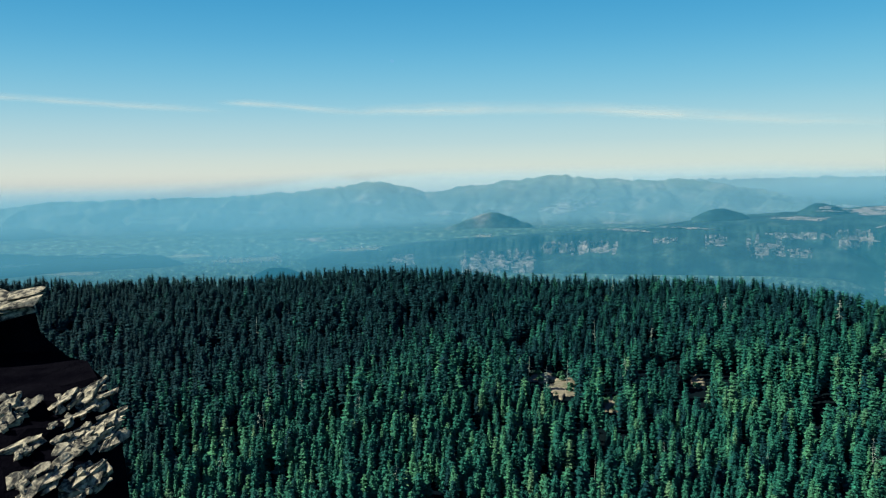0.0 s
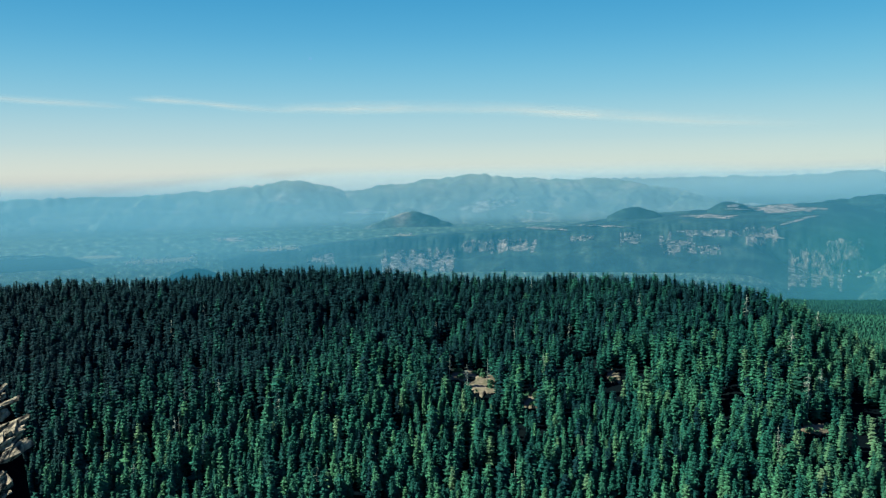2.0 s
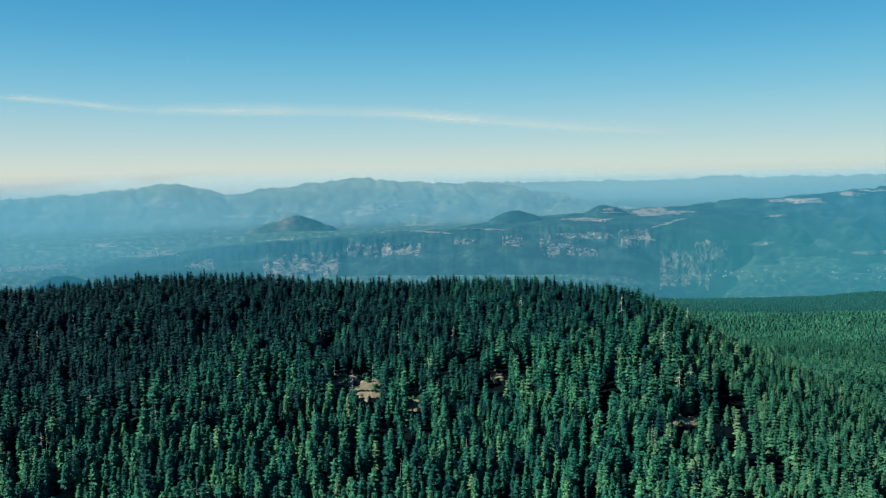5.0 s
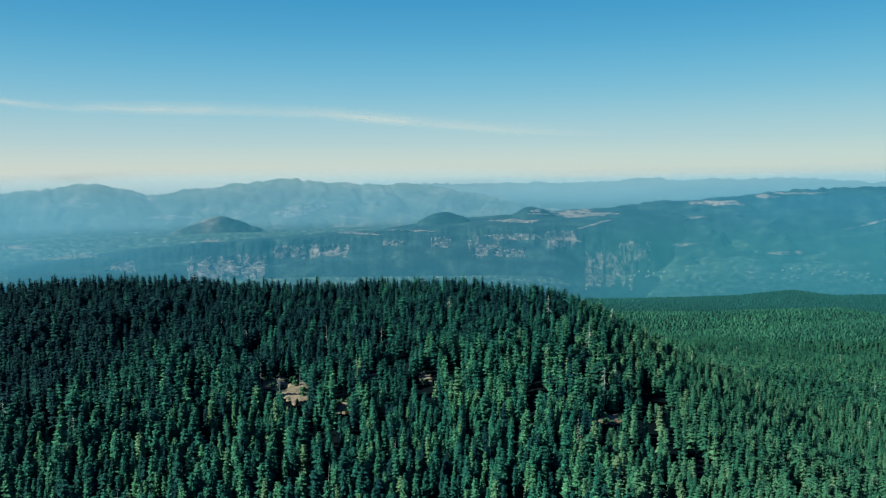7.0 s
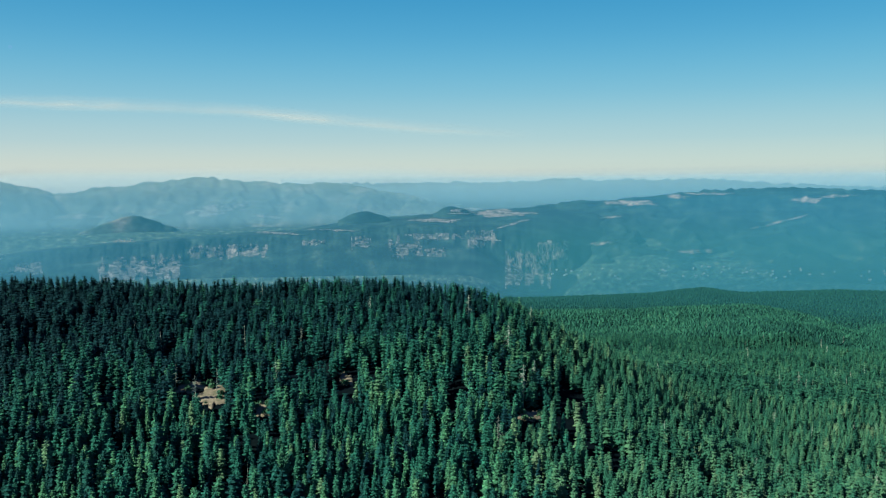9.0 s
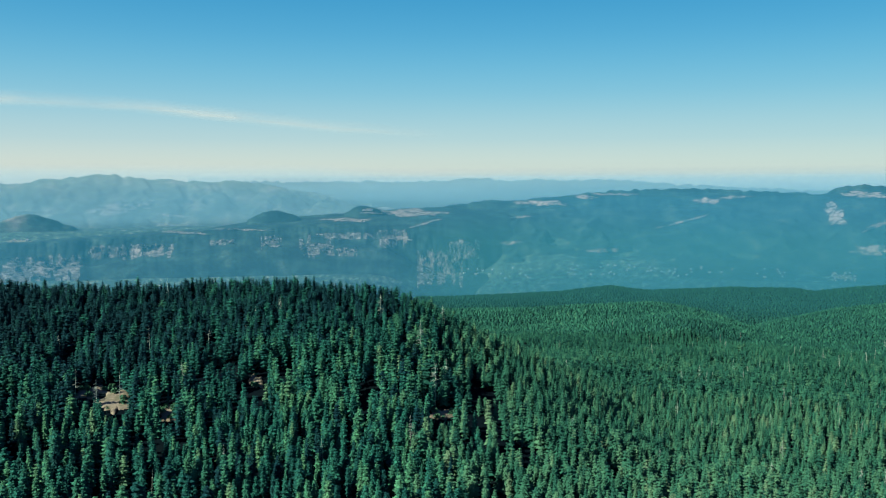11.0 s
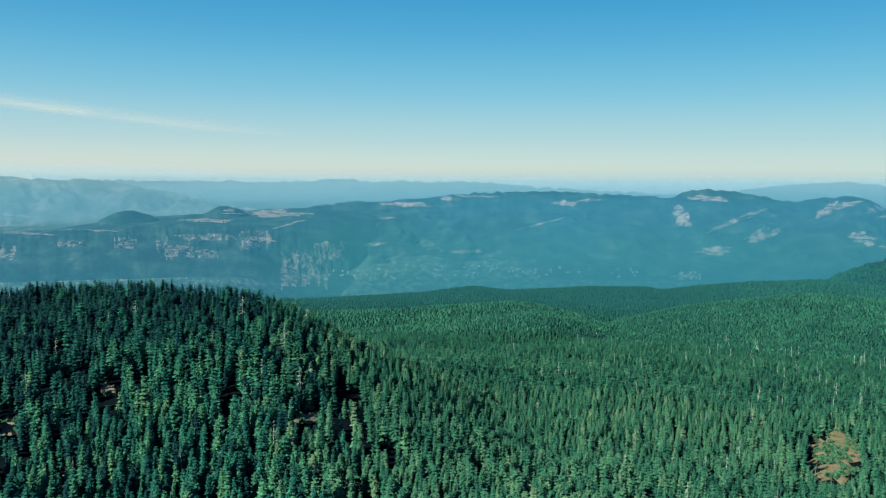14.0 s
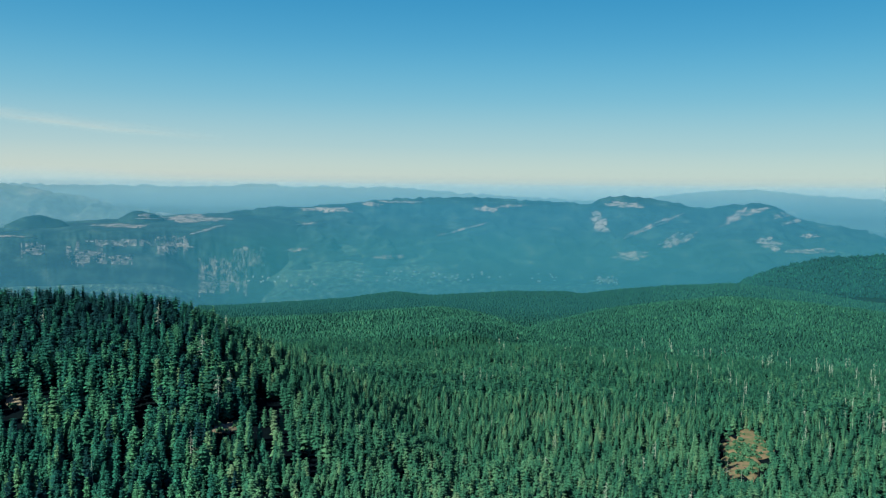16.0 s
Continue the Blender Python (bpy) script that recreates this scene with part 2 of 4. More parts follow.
def part(name, bm, mat, parent, label=""):
    """Links a bmesh, or a finished mesh, as one part of a thing."""
    if isinstance(bm, bpy.types.Mesh):
        me = bm
    else:
        me = bpy.data.meshes.new(name)
        bm.to_mesh(me)
        bm.free()
        me.materials.append(mat)
    ob = new(name, me)
    ob.parent = parent
    return tagged(ob, label)


def empty(name, place):
    ob = new(name)
    ob.location = place
    ob.empty_display_size = 0.5
    return ob


# ---------------------------------------------------------------- terrain
TREETOP = ((62, -5.2), (46, -5.2), (40, -5.3), (34, -5.45), (24, -5.5), (19, -5.65), (14, -6.05), (7, -5.9), (2.6, -6.05), (-1.8, -6.5),
           (-4.5, -6.9), (-6.9, -7.5), (-8.7, -8.2), (-12, -8.9), (-18, -10.2), (-30, -13.0))
CREST_R = ((62, 800), (40, 780), (20, 745), (6, 690), (-4, 640), (-9, 640), (-20, 600), (-30, 560))
GAP = 13.9


def hill_z(az, r):
    rc = lerp(az, CREST_R)
    zc = EYE_Z + rc * np.tan(np.radians(lerp(az, TREETOP))) - GAP
    z0 = 368.0
    s = np.clip((r - 345) / (rc - 345), 0, 1)
    front = z0 + (zc - z0) * s ** 0.9
    back = zc - 0.42 * (r - rc) - 0.0002 * np.maximum(r - rc, 0) ** 2
    near = np.interp(r, (0, 52, 85, 150, 240, 345), (497, 496, 468, 412, 378, z0))
    return np.where(r < 345, near, np.where(r < rc, front, np.maximum(back, 190)))


def higher(a, b, k=8.0):
    """The upper of two surfaces, with a rounded join."""
    return 0.5 * (a + b + np.sqrt((a - b) ** 2 + k * k))


def ridge_z(az, r, rc, line, canopy, front, back, width=60.0):
    """A rounded ridge whose treetops follow line, (bearing, elevation) pairs, at the distance rc."""
    d = r - rc
    fall = np.sqrt(d * d + width * width) - width
    return EYE_Z + rc * np.tan(np.radians(lerp(az, line))) - canopy - np.where(d < 0, front, back) * fall


FOLDS = ((1140, ((-6, -12.5), (-11, -11.0), (-14.7, -9.9), (-17.7, -9.55), (-20, -9.2), (-22.3, -8.75), (-25, -8.45), (-27.5, -9.0), (-31, -10.6), (-40, -13)), 0.13, 0.20),
         (1320, ((-4, -8.7), (-8.7, -8.38), (-14.6, -8.22), (-20, -7.86), (-23.1, -7.65), (-25.8, -8.06), (-27.7, -8.6), (-31, -10.0), (-40, -12.5)), 0.20, 0.30),
         (1560, ((-22, -11.5), (-26, -10.2), (-29.3, -8.95), (-31.5, -8.3), (-33.8, -7.62), (-35.3, -7.36), (-38.9, -6.82), (-42, -6.35), (-46, -6.5), (-52, -6.9), (-60, -7.2)), 0.11, 0.24),
         (1850, ((2, -7.6), (-8, -7.55), (-10.5, -7.45), (-13.9, -7.27), (-16.9, -7.06), (-18.5, -6.83), (-20, -6.64), (-21.5, -6.82), (-22.5, -6.92), (-25, -6.78), (-27.7, -6.58), (-31.5, -6.47),
                 (-32.6, -6.62), (-34.9, -6.23), (-38.9, -5.75), (-42, -5.54), (-45.7, -5.75), (-48, -6.04), (-51, -6.32), (-60, -6.6)), 0.30, 0.30))


def bench_z(az, r):
    """Lower forest beyond the hill: slope, folds and the last wooded ridges before the big valley."""
    z = np.interp(r, (0, 52, 85, 150, 250, 330, 403, 504, 720, 972, 1224, 1420, 1600, 1800, 2300, 2700), (497, 496, 468, 425, 392, 371, 359, 351, 347, 333, 306, 270, 240, 225, 190, 165))
    z = z + 22 * np.exp(-((az + 14) / 7) ** 2 - ((r - 600) / 190) ** 2)
    for rc, line, front, back in FOLDS:
        z = higher(z, ridge_z(az, r, rc, line, 9.0, front, back))
    return z


def ground_z(az, r):
    az, r = np.asarray(az, float), np.asarray(r, float)
    w = step(np.interp(r, (350, 500, 600, 800, 1000, 1200), (-32, -26, -22, -18, -14, -7)), -6, az)
    z = hill_z(az, r) * w + bench_z(az, r) * (1 - w)
    x, y = -r * np.sin(np.radians(az)), r * np.cos(np.radians(az))
    rough = fbm(x / 150, y / 150, 3) * 7 + fbm(x / 420, y / 420, 9) * 8
    z = z + rough * step(150, 450, r) * (1 - 0.75 * step(1000, 1250, r))
    dip = 1.5 * np.exp(-((az + 9) / 3.2) ** 2) * step(3550, 3250, r)
    far = EYE_Z + r * np.tan(np.radians(-dip + np.interp(r, (2400, 2700, 3000, 3300, 3600, 3900, 4950), (-7.6, -6.9, -5.8, -4.7, -3.7, -3.0, -1.9)))) + fbm(x / 300, y / 300, 21) * 10
    return z * step(2750, 2450, r) + far * step(2450, 2750, r)


def ground_mesh():
    rs = np.concatenate([np.linspace(0.001, 60, 8), np.linspace(70, 340, 14), np.linspace(350, 860, 110), np.linspace(880, 2700, 90), np.linspace(2740, 4950, 60)])
    azs = np.concatenate([np.linspace(60, -60, 280), np.linspace(-63, -297, 70)[:-1], [-300]])
    A, R = np.meshgrid(azs, rs)
    view = np.where(A < -180, A + 360, A)
    Z = ground_z(view, R)
    P = np.stack([-R * np.sin(np.radians(A)), R * np.cos(np.radians(A)), Z], -1)
    me = sheet("ground", P, M_SHADEFLOOR)
    me.materials.append(M_FARFLOOR)
    idx = np.zeros((len(rs) - 1, len(azs) - 1), np.int32)
    idx[rs[:-1] > 2550, :] = 1
    me.polygons.foreach_set("material_index", idx.ravel())
    return me


tagged(new("ground", ground_mesh()), "forest floor and wooded valley land reaching the horizon", "ground", kind="structure")


SURFACES = []


def mountain(name, label, crest, foot, r_foot, r_crest, seed, bulge=0.8, relief=26.0, n_r=44, spread=0.16, category="mountain", mat=None, n_az=None, ragged=0.09):
    """A range whose skyline follows crest, (bearing, elevation) pairs, with spurs and gullies on the face."""
    lo, hi = min(p[0] for p in crest), max(p[0] for p in crest)
    azs = np.linspace(hi, lo, n_az or int((hi - lo) / spread) + 8)
    s = np.linspace(0, 1, n_r)
    A, S = np.meshgrid(azs, s)
    R = r_foot + (r_crest - r_foot) * S
    e0, e1 = lerp(A, foot), lerp(A, crest)
    x, y = -R * np.sin(np.radians(A)), R * np.cos(np.radians(A))
    El = e0 + (e1 - e0) * S ** bulge
    spur = 1 - np.abs(fbm(x / 210 + fbm(x / 90, y / 90, seed + 7) * 0.6, y / 420, seed, 5)) * 2
    Z = EYE_Z + R * np.tan(np.radians(El)) + (spur - 0.75) * relief * np.sin(np.pi * np.clip(S, 0, 1)) ** 0.7 + fbm(x / 60, y / 60, seed + 3, 3) * 4 * S
    Z = Z + S ** 3 * R * np.radians(fbm(A * 2.6, A * 0 + 2, seed + 5, 5)) * ragged
    P = np.stack([x, y, Z], -1)
    back = []
    for k, (dr, dz) in enumerate(((40, 12), (90, 60), (140, 330))):
        Rb = np.minimum(R[-1] + dr, 4985)
        back.append(np.stack([-Rb * np.sin(np.radians(azs)), Rb * np.cos(np.radians(azs)), Z[-1] - dz], -1))
    P = np.concatenate([P, np.array(back)], 0)
    P[0, :, 2] -= 30
    SURFACES.append((azs, R, Z))
    ob = new(name, sheet(name, P, mat or M_FARWOOD))
    return tagged(ob, label, category)


# farthest ranges
mountain("mountain_range", "long far blue mountain range on the horizon", ((4, 0.2), (1, 0.2), (-4.5, 0.22), (-8.5, 0.26), (-11, 0.42), (-13, 0.26), (-14.8, 0.32), (-17, 0.24),
         (-19.5, 0.33), (-21.1, 0.27), (-23, 0.03), (-28, -0.25), (-36, -0.6)), ((4, -2.0), (-36, -2.4)), 4720, 4900, 41, relief=8, category="mountain", ragged=0.15)
mountain("mesa", "faint flat-topped far mountain in thick haze", ((-34, -0.7), (-38.4, 0.0), (-41, 0.3), (-43.2, 0.42), (-46.9, 0.05), (-54, -0.4)), ((-34, -2.5), (-54, -2.8)), 4600, 4900, 47, relief=6)
mountain("mountain", "broad wooded mountain massif with two summits and pale clearings", ((56, -1.2), (48.4, -0.8), (45.3, -0.4), (38, -0.36), (34, -0.26), (30.7, -0.07), (27.7, 0.18), (25.8, 0.48),
         (24.2, 0.34), (22.3, -0.12), (21.2, -0.33), (20, -0.01), (17.4, 0.24), (15.1, 0.54), (12.8, 0.76), (10.9, 0.45), (8.7, 0.37), (6.9, 0.22), (5.1, 0.33), (3.3, 0.1),
         (0, -0.5), (-4, -1.3)), ((56, -3.2), (30, -3.0), (20, -3.0), (10, -2.9), (0, -2.2), (-4, -2.0)), 4250, 4700, 51, relief=64, ragged=0.16, mat=M_FARSLOPE)
mountain("mountain", "long wooded mountain with a landslide scar and clearcuts", ((-4, -2.2), (-9.5, -1.33), (-12.4, -1.08), (-14.6, -1.02), (-17.7, -0.65), (-19.9, -0.47), (-23, -0.32), (-25.7, -0.33),
         (-29.5, -0.47), (-32.9, -0.69), (-33.8, -0.3), (-35.1, -0.1), (-36.9, -0.26), (-38.4, -0.54), (-40.9, -0.86), (-41.9, -0.56), (-43.3, -0.46), (-44.9, -0.79), (-46, -1.41),
         (-47.3, -1.63), (-51, -2.21), (-58, -3)), ((-4, -9.2), (-11, -9.0), (-13.5, -6.6), (-24, -6.4), (-40, -6.0), (-58, -5.0)), 2900, 4150, 61, relief=52, bulge=0.9, n_r=70, ragged=0.14)


# rock faces of the tableland: bearings, elevations, number of buttresses
CLIFFS = ((19.4, 14.4, -4.35, -5.9, 130), (13.9, 9.2, -3.8, -4.55, 90), (6.6, 5.2, -3.6, -3.9, 20), (0.8, -1.4, -3.75, -4.75, 80), (0.2, -4.3, -3.25, -3.65, 46), (-1.6, -2.9, -4.3, -4.8, 30),
          (-4.5, -6.3, -3.1, -4.2, 60), (-7.1, -10.0, -4.6, -6.75, 130), (-9.3, -11.3, -3.9, -5.0, 70), (3.4, 2.0, -3.4, -4.1, 26), (24.5, 22.8, -4.5, -5.1, 24))


def plateau():
    """Tableland with a rocky rim: talus slope, cliff band, wooded top."""
    azs = np.linspace(30, -17, 560)
    rim = lerp(azs, ((30, -4.6), (24, -4.03), (20, -3.54), (16.3, -3.41), (11, -3.17), (7.3, -3.05), (3.7, -2.8), (-1.8, -2.73), (-4.1, -2.85), (-7.5, -3.25), (-10.4, -3.8),
                     (-11.2, -4.4), (-12, -5.3), (-13, -6.1), (-17, -7.4)))
    rim = rim + fbm(azs * 1.3, azs * 0, 71) * 0.12
    top = lerp(azs, ((30, -4.2), (24, -3.66), (14, -3.15), (7, -2.85), (3, -2.2), (-2, -1.9), (-6, -1.62), (-9.4, -1.55), (-13, -1.9), (-17, -4)))
    drop = np.clip(lerp(azs, ((30, 0.3), (20, 0.7), (14, 1.5), (9, 0.8), (4, 0.5), (0, 1.0), (-5, 1.1), (-7.2, 2.2), (-9, 2.6), (-11, 1.7), (-13, 0.4), (-17, 0.2))), 0.2, 2.8)
    rows = []
    foot = rim - drop
    slope = ((2780, rim * 0 - 7.6), (2900, rim * 0 - 7.0), (3000, foot * 0.5 - 3.3), (3090, foot * 0.75 - 1.5), (3170, foot - 0.25))
    for (r_a, e_a), (r_b, e_b) in zip(slope, slope[1:]):
        rows += [(r_a + (r_b - r_a) * q / 4, e_a + (e_b - e_a) * q / 4) for q in range(4)]
    rows += [slope[-1], (3200, foot)]
    n_low = len(rows)
    for k in range(1, 10):
        rows.append((3200 + 6 * k, rim - drop * (1 - k / 10)))
    n_top = len(rows)
    rows.append((3262, rim))
    for k in range(1, 9):
        rows.append((3262 + 75 * k, rim + (top - rim) * (k / 8) ** 0.7))
    rows += [(3900, top - 0.3), (4000, top - 2.5)]
    P = []
    for k, (r, el) in enumerate(rows):
        rr = r + (fbm(azs * 1.4, azs * 0 + r / 45, 77, 5) * 14 + fbm(azs * 7, azs * 0 + r / 30, 79, 3) * 4) * (1 if n_low - 2 < k < n_top else 0.12)
        z = EYE_Z + rr * np.tan(np.radians(el)) + fbm(azs * 1.5, np.full_like(azs, r / 70), 83) * (3 if k < n_low or k > n_top + 2 else 2.5)
        P.append(np.stack([-rr * np.sin(np.radians(azs)), rr * np.cos(np.radians(azs)), z], -1))
    P = np.array(P)
    SURFACES.append((azs, np.hypot(P[..., 0], P[..., 1])[:-2], P[:-2, :, 2]))
    me = sheet("plateau", P, M_FARWOOD)
    me.materials.append(M_CLIFF)
    mid = (P[:-1, :-1] + P[1:, 1:]) / 2
    az = np.degrees(np.arctan2(-mid[..., 0], mid[..., 1]))
    el = np.degrees(np.arctan((mid[..., 2] - EYE_Z) / np.hypot(mid[..., 0], mid[..., 1])))
    ragged, bare = fbm(az * 4.0, el * 1.1, 540, 3), np.zeros(az.shape, np.int32)
    for az0, az1, el0, el1, _ in CLIFFS:
        u, v = abs(2 * (az - az1) / (az0 - az1) - 1), abs(2 * (el - el1) / (el0 - el1) - 1)
        bare[(u < 1.1) & (v < 1.15) & (ragged > -0.42 + 0.5 * np.maximum(u, v) ** 3)] = 1
    me.polygons.foreach_set("material_index", bare.ravel())
    return tagged(new("plateau", me), "wooded tableland with a broken basalt cliff rim", "plateau")


plateau()


def knoll(label, az, el, width, r, foot, seed, mat=None, dome=1.7):
    crest = [(az + width * k / 6, foot + (el - foot) * max(0.0, 1 - (abs(k) / 6) ** dome)) for k in range(6, -7, -1)]
    return mountain("knoll", label, crest, ((az + width, foot - 1.4), (az - width, foot - 1.4)), r - 90, r, seed, relief=7, n_r=16, spread=0.12, category="hill", mat=mat)


knoll("small round wooded hill in the valley", 17.4, -1.66, 4.2, 4055, -3.2, 91, mat=M_FARSLOPE, dome=1.15)
knoll("flat-topped wooded knoll on the tableland", 2.5, -1.66, 1.8, 3500, -2.35, 93, dome=2.2)
knoll("pointed wooded knoll on the tableland", -3.5, -1.33, 1.4, 3620, -1.95, 95, dome=1.3)
knoll("low wooded hill in the hazy valley", 47.6, -1.85, 4.2, 4240, -3.3, 97)
NEAR_HILL = len(SURFACES)
mountain("hill", "dark wooded hill rising behind the forest bench", ((-38, -7.2), (-42.2, -5.75), (-44.1, -4.85), (-45.7, -4.3), (-48, -3.72), (-51, -3.42), (-56, -3.2), (-62, -3.4)),
         ((-38, -7.2), (-62, -6.0)), 2060, 2290, 99, relief=8, n_r=26, category="hill", mat=M_SHADEFLOOR)
mountain("ridge", "low dark wooded ridge in the valley with bare rock patches", ((60, -3.3), (52, -3.4), (48.5, -3.45), (45.4, -3.72), (42.1, -3.78), (39.4, -3.97), (37.4, -4.72), (35.2, -5.6), (33, -6.4)), ((60, -6.2), (33, -6.9)),
         3180, 3330, 103, relief=14, n_r=26, category="hill", mat=M_NEEDLE_FAR)
knoll("dark wooded knoll just behind the crest", 31.95, -5.1, 2.0, 2330, -5.8, 101, mat=M_NEEDLE_FAR, dome=1.8)

# ---------------------------------------------------------------- haze
def haze(r0, z0, z1, alpha, colour, az0, az1, low, high, side=(0, 0), east=0.0, sink=0.0):
    """A tinted see-through sheet that stands in for haze and climbs away from the lookout out of the valleys; low and
    high: heights between which it thickens and thins out. side: bearings over which it fades in; east: how much thicker
    it is beyond the tableland; sink: metres by which its top lies lower off the massif.
    """
    A, Z = np.meshgrid(np.linspace(az0, az1, int(4 * (az0 - az1))), np.linspace(z0, z1, 22))
    R = r0 + (Z - z0) / 0.466
    P = np.stack([-R * np.sin(np.radians(A)), R * np.cos(np.radians(A)), Z], -1)
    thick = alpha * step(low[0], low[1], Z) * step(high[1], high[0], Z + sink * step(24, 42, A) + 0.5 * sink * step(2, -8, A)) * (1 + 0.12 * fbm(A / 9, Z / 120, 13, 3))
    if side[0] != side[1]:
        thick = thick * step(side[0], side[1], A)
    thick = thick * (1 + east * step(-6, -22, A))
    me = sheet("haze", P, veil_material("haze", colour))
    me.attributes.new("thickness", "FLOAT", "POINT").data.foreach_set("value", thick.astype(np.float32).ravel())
    return tagged(new("haze", me), "thin blue haze hanging over the valley", "haze", kind="structure")


# Distance haze is put into these sheets' colours, mostly paler farther out.
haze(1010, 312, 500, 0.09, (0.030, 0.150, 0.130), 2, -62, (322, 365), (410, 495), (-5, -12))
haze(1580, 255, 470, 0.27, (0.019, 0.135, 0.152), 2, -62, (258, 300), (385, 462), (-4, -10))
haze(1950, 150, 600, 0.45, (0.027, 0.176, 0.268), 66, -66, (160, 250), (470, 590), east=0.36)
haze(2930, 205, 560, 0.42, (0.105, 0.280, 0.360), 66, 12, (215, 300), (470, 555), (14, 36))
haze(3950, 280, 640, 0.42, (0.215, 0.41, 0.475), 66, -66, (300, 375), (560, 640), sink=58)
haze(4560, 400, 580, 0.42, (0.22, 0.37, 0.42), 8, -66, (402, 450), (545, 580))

# ---------------------------------------------------------------- conifers
def conifer(height, radius, whorls, per, seed, core=6, taper=0.8, fringed=False):
    """One conifer: points, triangles and the number of trunk triangles. Tiers of drooping, roof-shaped boughs round a tapered trunk."""
    rnd = np.random.RandomState(seed)
    V, F = [], []

    def ring(n, r, z, turn=0.0):
        a = np.arange(n) * 2 * np.pi / n + turn
        i = len(V)
        V.extend(np.stack([r * np.cos(a), r * np.sin(a), np.full(n, z)], 1).tolist())
        return i

    n = 5 if whorls > 12 else 3
    a, b = ring(n, 0.018 * height, -1.0), ring(n, 0.004 * height, 0.9 * height)
    for k in range(n):
        F += [(a + k, a + (k + 1) % n, b + (k + 1) % n), (a + k, b + (k + 1) % n, b + k)]
    trunk = len(F)
    env = lambda u: radius * np.clip(1 - u, 0, 1) ** taper * np.clip(0.62 + 1.9 * u, 0, 1)
    if core:
        lo = ring(core, 0.30 * env(0.16), 0.10 * height)
        mid = ring(core, 0.40 * env(0.45), 0.45 * height, 0.4)
        V.append([0, 0, 0.93 * height])
        for k in range(core):
            j = (k + 1) % core
            F += [(lo + k, lo + j, mid + j), (lo + k, mid + j, mid + k), (mid + k, mid + j, len(V) - 1)]
    for w in range(whorls):
        u = 0.07 + 0.89 * ((w + 0.4 * rnd.rand()) / whorls) ** 0.78
        tier, turn = 0.72 + 0.46 * rnd.rand(), rnd.rand() * 6.28
        n = max(5 if per > 5 else 4, int(round(per * (1 - 0.30 * u))))
        for k in range(n):
            ang = 2 * np.pi * (k + 0.75 * rnd.rand()) / n + turn
            R = env(u) * tier * (0.72 + 0.5 * rnd.rand()) + 0.024 * height
            z = u * height + 0.42 * (rnd.rand() - 0.5) * height * (1 - 0.6 * u) / whorls * 2
            droop = R * (0.22 + 0.34 * rnd.rand()) * (1 - 0.8 * u)
            hw = R * (0.30 + 0.14 * rnd.rand()) * 8.0 / n ** 1.0
            hw = min(hw, 0.55 * R)
            c, s_ = np.cos(ang), np.sin(ang)
            put = lambda along, side, up: V.append([along * R * c - side * hw * s_, along * R * s_ + side * hw * c, z + up])
            i = len(V)
            put(0.04, 0, 0.16 * R)
            if fringed:
                put(0.45, 1, -0.45 * droop - 0.12 * R)
                put(0.55, 0.45, -0.40 * droop)
                put(0.85, 0.75, -0.85 * droop - 0.10 * R)
                put(1.0, 0, -droop)
                put(0.82, -0.8, -0.85 * droop - 0.10 * R)
                put(0.58, -0.42, -0.40 * droop)
                put(0.42, -1, -0.45 * droop - 0.12 * R)
                F += [(i, i + 1, i + 2), (i, i + 2, i + 4), (i + 2, i + 3, i + 4), (i, i + 4, i + 6), (i + 4, i + 5, i + 6), (i, i + 6, i + 7)]
            else:
                put(0.58, 1, -0.6 * droop - 0.16 * R)
                put(1.0, 0, -droop)
                put(0.58, -1, -0.6 * droop - 0.16 * R)
                F += [(i, i + 1, i + 2), (i, i + 2, i + 3)]
    return np.array(V), np.array(F, np.int32), trunk


def tiny_conifer(height, radius, seed):
    """A far tree: two ragged skirts."""
    rnd = np.random.RandomState(seed)
    V, F = [], []
    for z0, z1, r in ((0.12, 0.68, 1.0), (0.45, 1.0, 0.62)):
        i = len(V)
        for k in range(4):
            a = k * np.pi / 2 + rnd.rand()
            V.append([r * radius * np.cos(a) * (0.7 + 0.5 * rnd.rand()), r * radius * np.sin(a) * (0.7 + 0.5 * rnd.rand()), (z0 + 0.12 * rnd.rand()) * height])
        V.append([0, 0, z1 * height])
        F += [(i + k, i + (k + 1) % 4, i + 4) for k in range(4)]
    return np.array(V), np.array(F, np.int32), 0


def hit_ground(az, el):
    """Where the view from the lookout at that bearing and elevation meets the forest floor: bearing and distance."""
    r = np.geomspace(250, 2600, 360)
    d = EYE_Z + r * math.tan(radians(el)) - ground_z(np.full_like(r, az), r)
    k = max(int(np.argmax(d < 0)), 1)
    return az, float(r[k - 1] + (r[k] - r[k - 1]) * d[k - 1] / (d[k - 1] - d[k]))


# openings in the forest as seen from the lookout: bearing, elevation, half width and half height in degrees
OPENINGS = ((12.75, -13.55, 0.85, 0.86), (14.2, -12.9, 1.05, 0.32), (9.6, -14.6, 0.66, 0.48), (3.9, -12.95, 0.46, 0.46), (-8.75, -15.5, 0.9, 0.36), (-43.3, -16.3, 1.6, 1.38))
# hollows where the stand is open; the near-black floor colour gives their shade
HOLLOWS = ((5.45, -12.2, 0.55, 0.6), (-3.45, -15.4, 0.4, 0.8), (-7.55, -15.2, 0.4, 0.6), (-6.9, -16.8, 0.4, 0.35), (18.7, -13.4, 0.45, 0.6), (1.06, -17.7, 0.45, 0.4), (36.2, -10.6, 0.8, 0.5),
           (31.8, -12.4, 0.5, 0.6), (-2.2, -16.7, 0.4, 0.4), (27.9, -15.3, 0.5, 0.6), (10.2, -17.2, 0.5, 0.4))


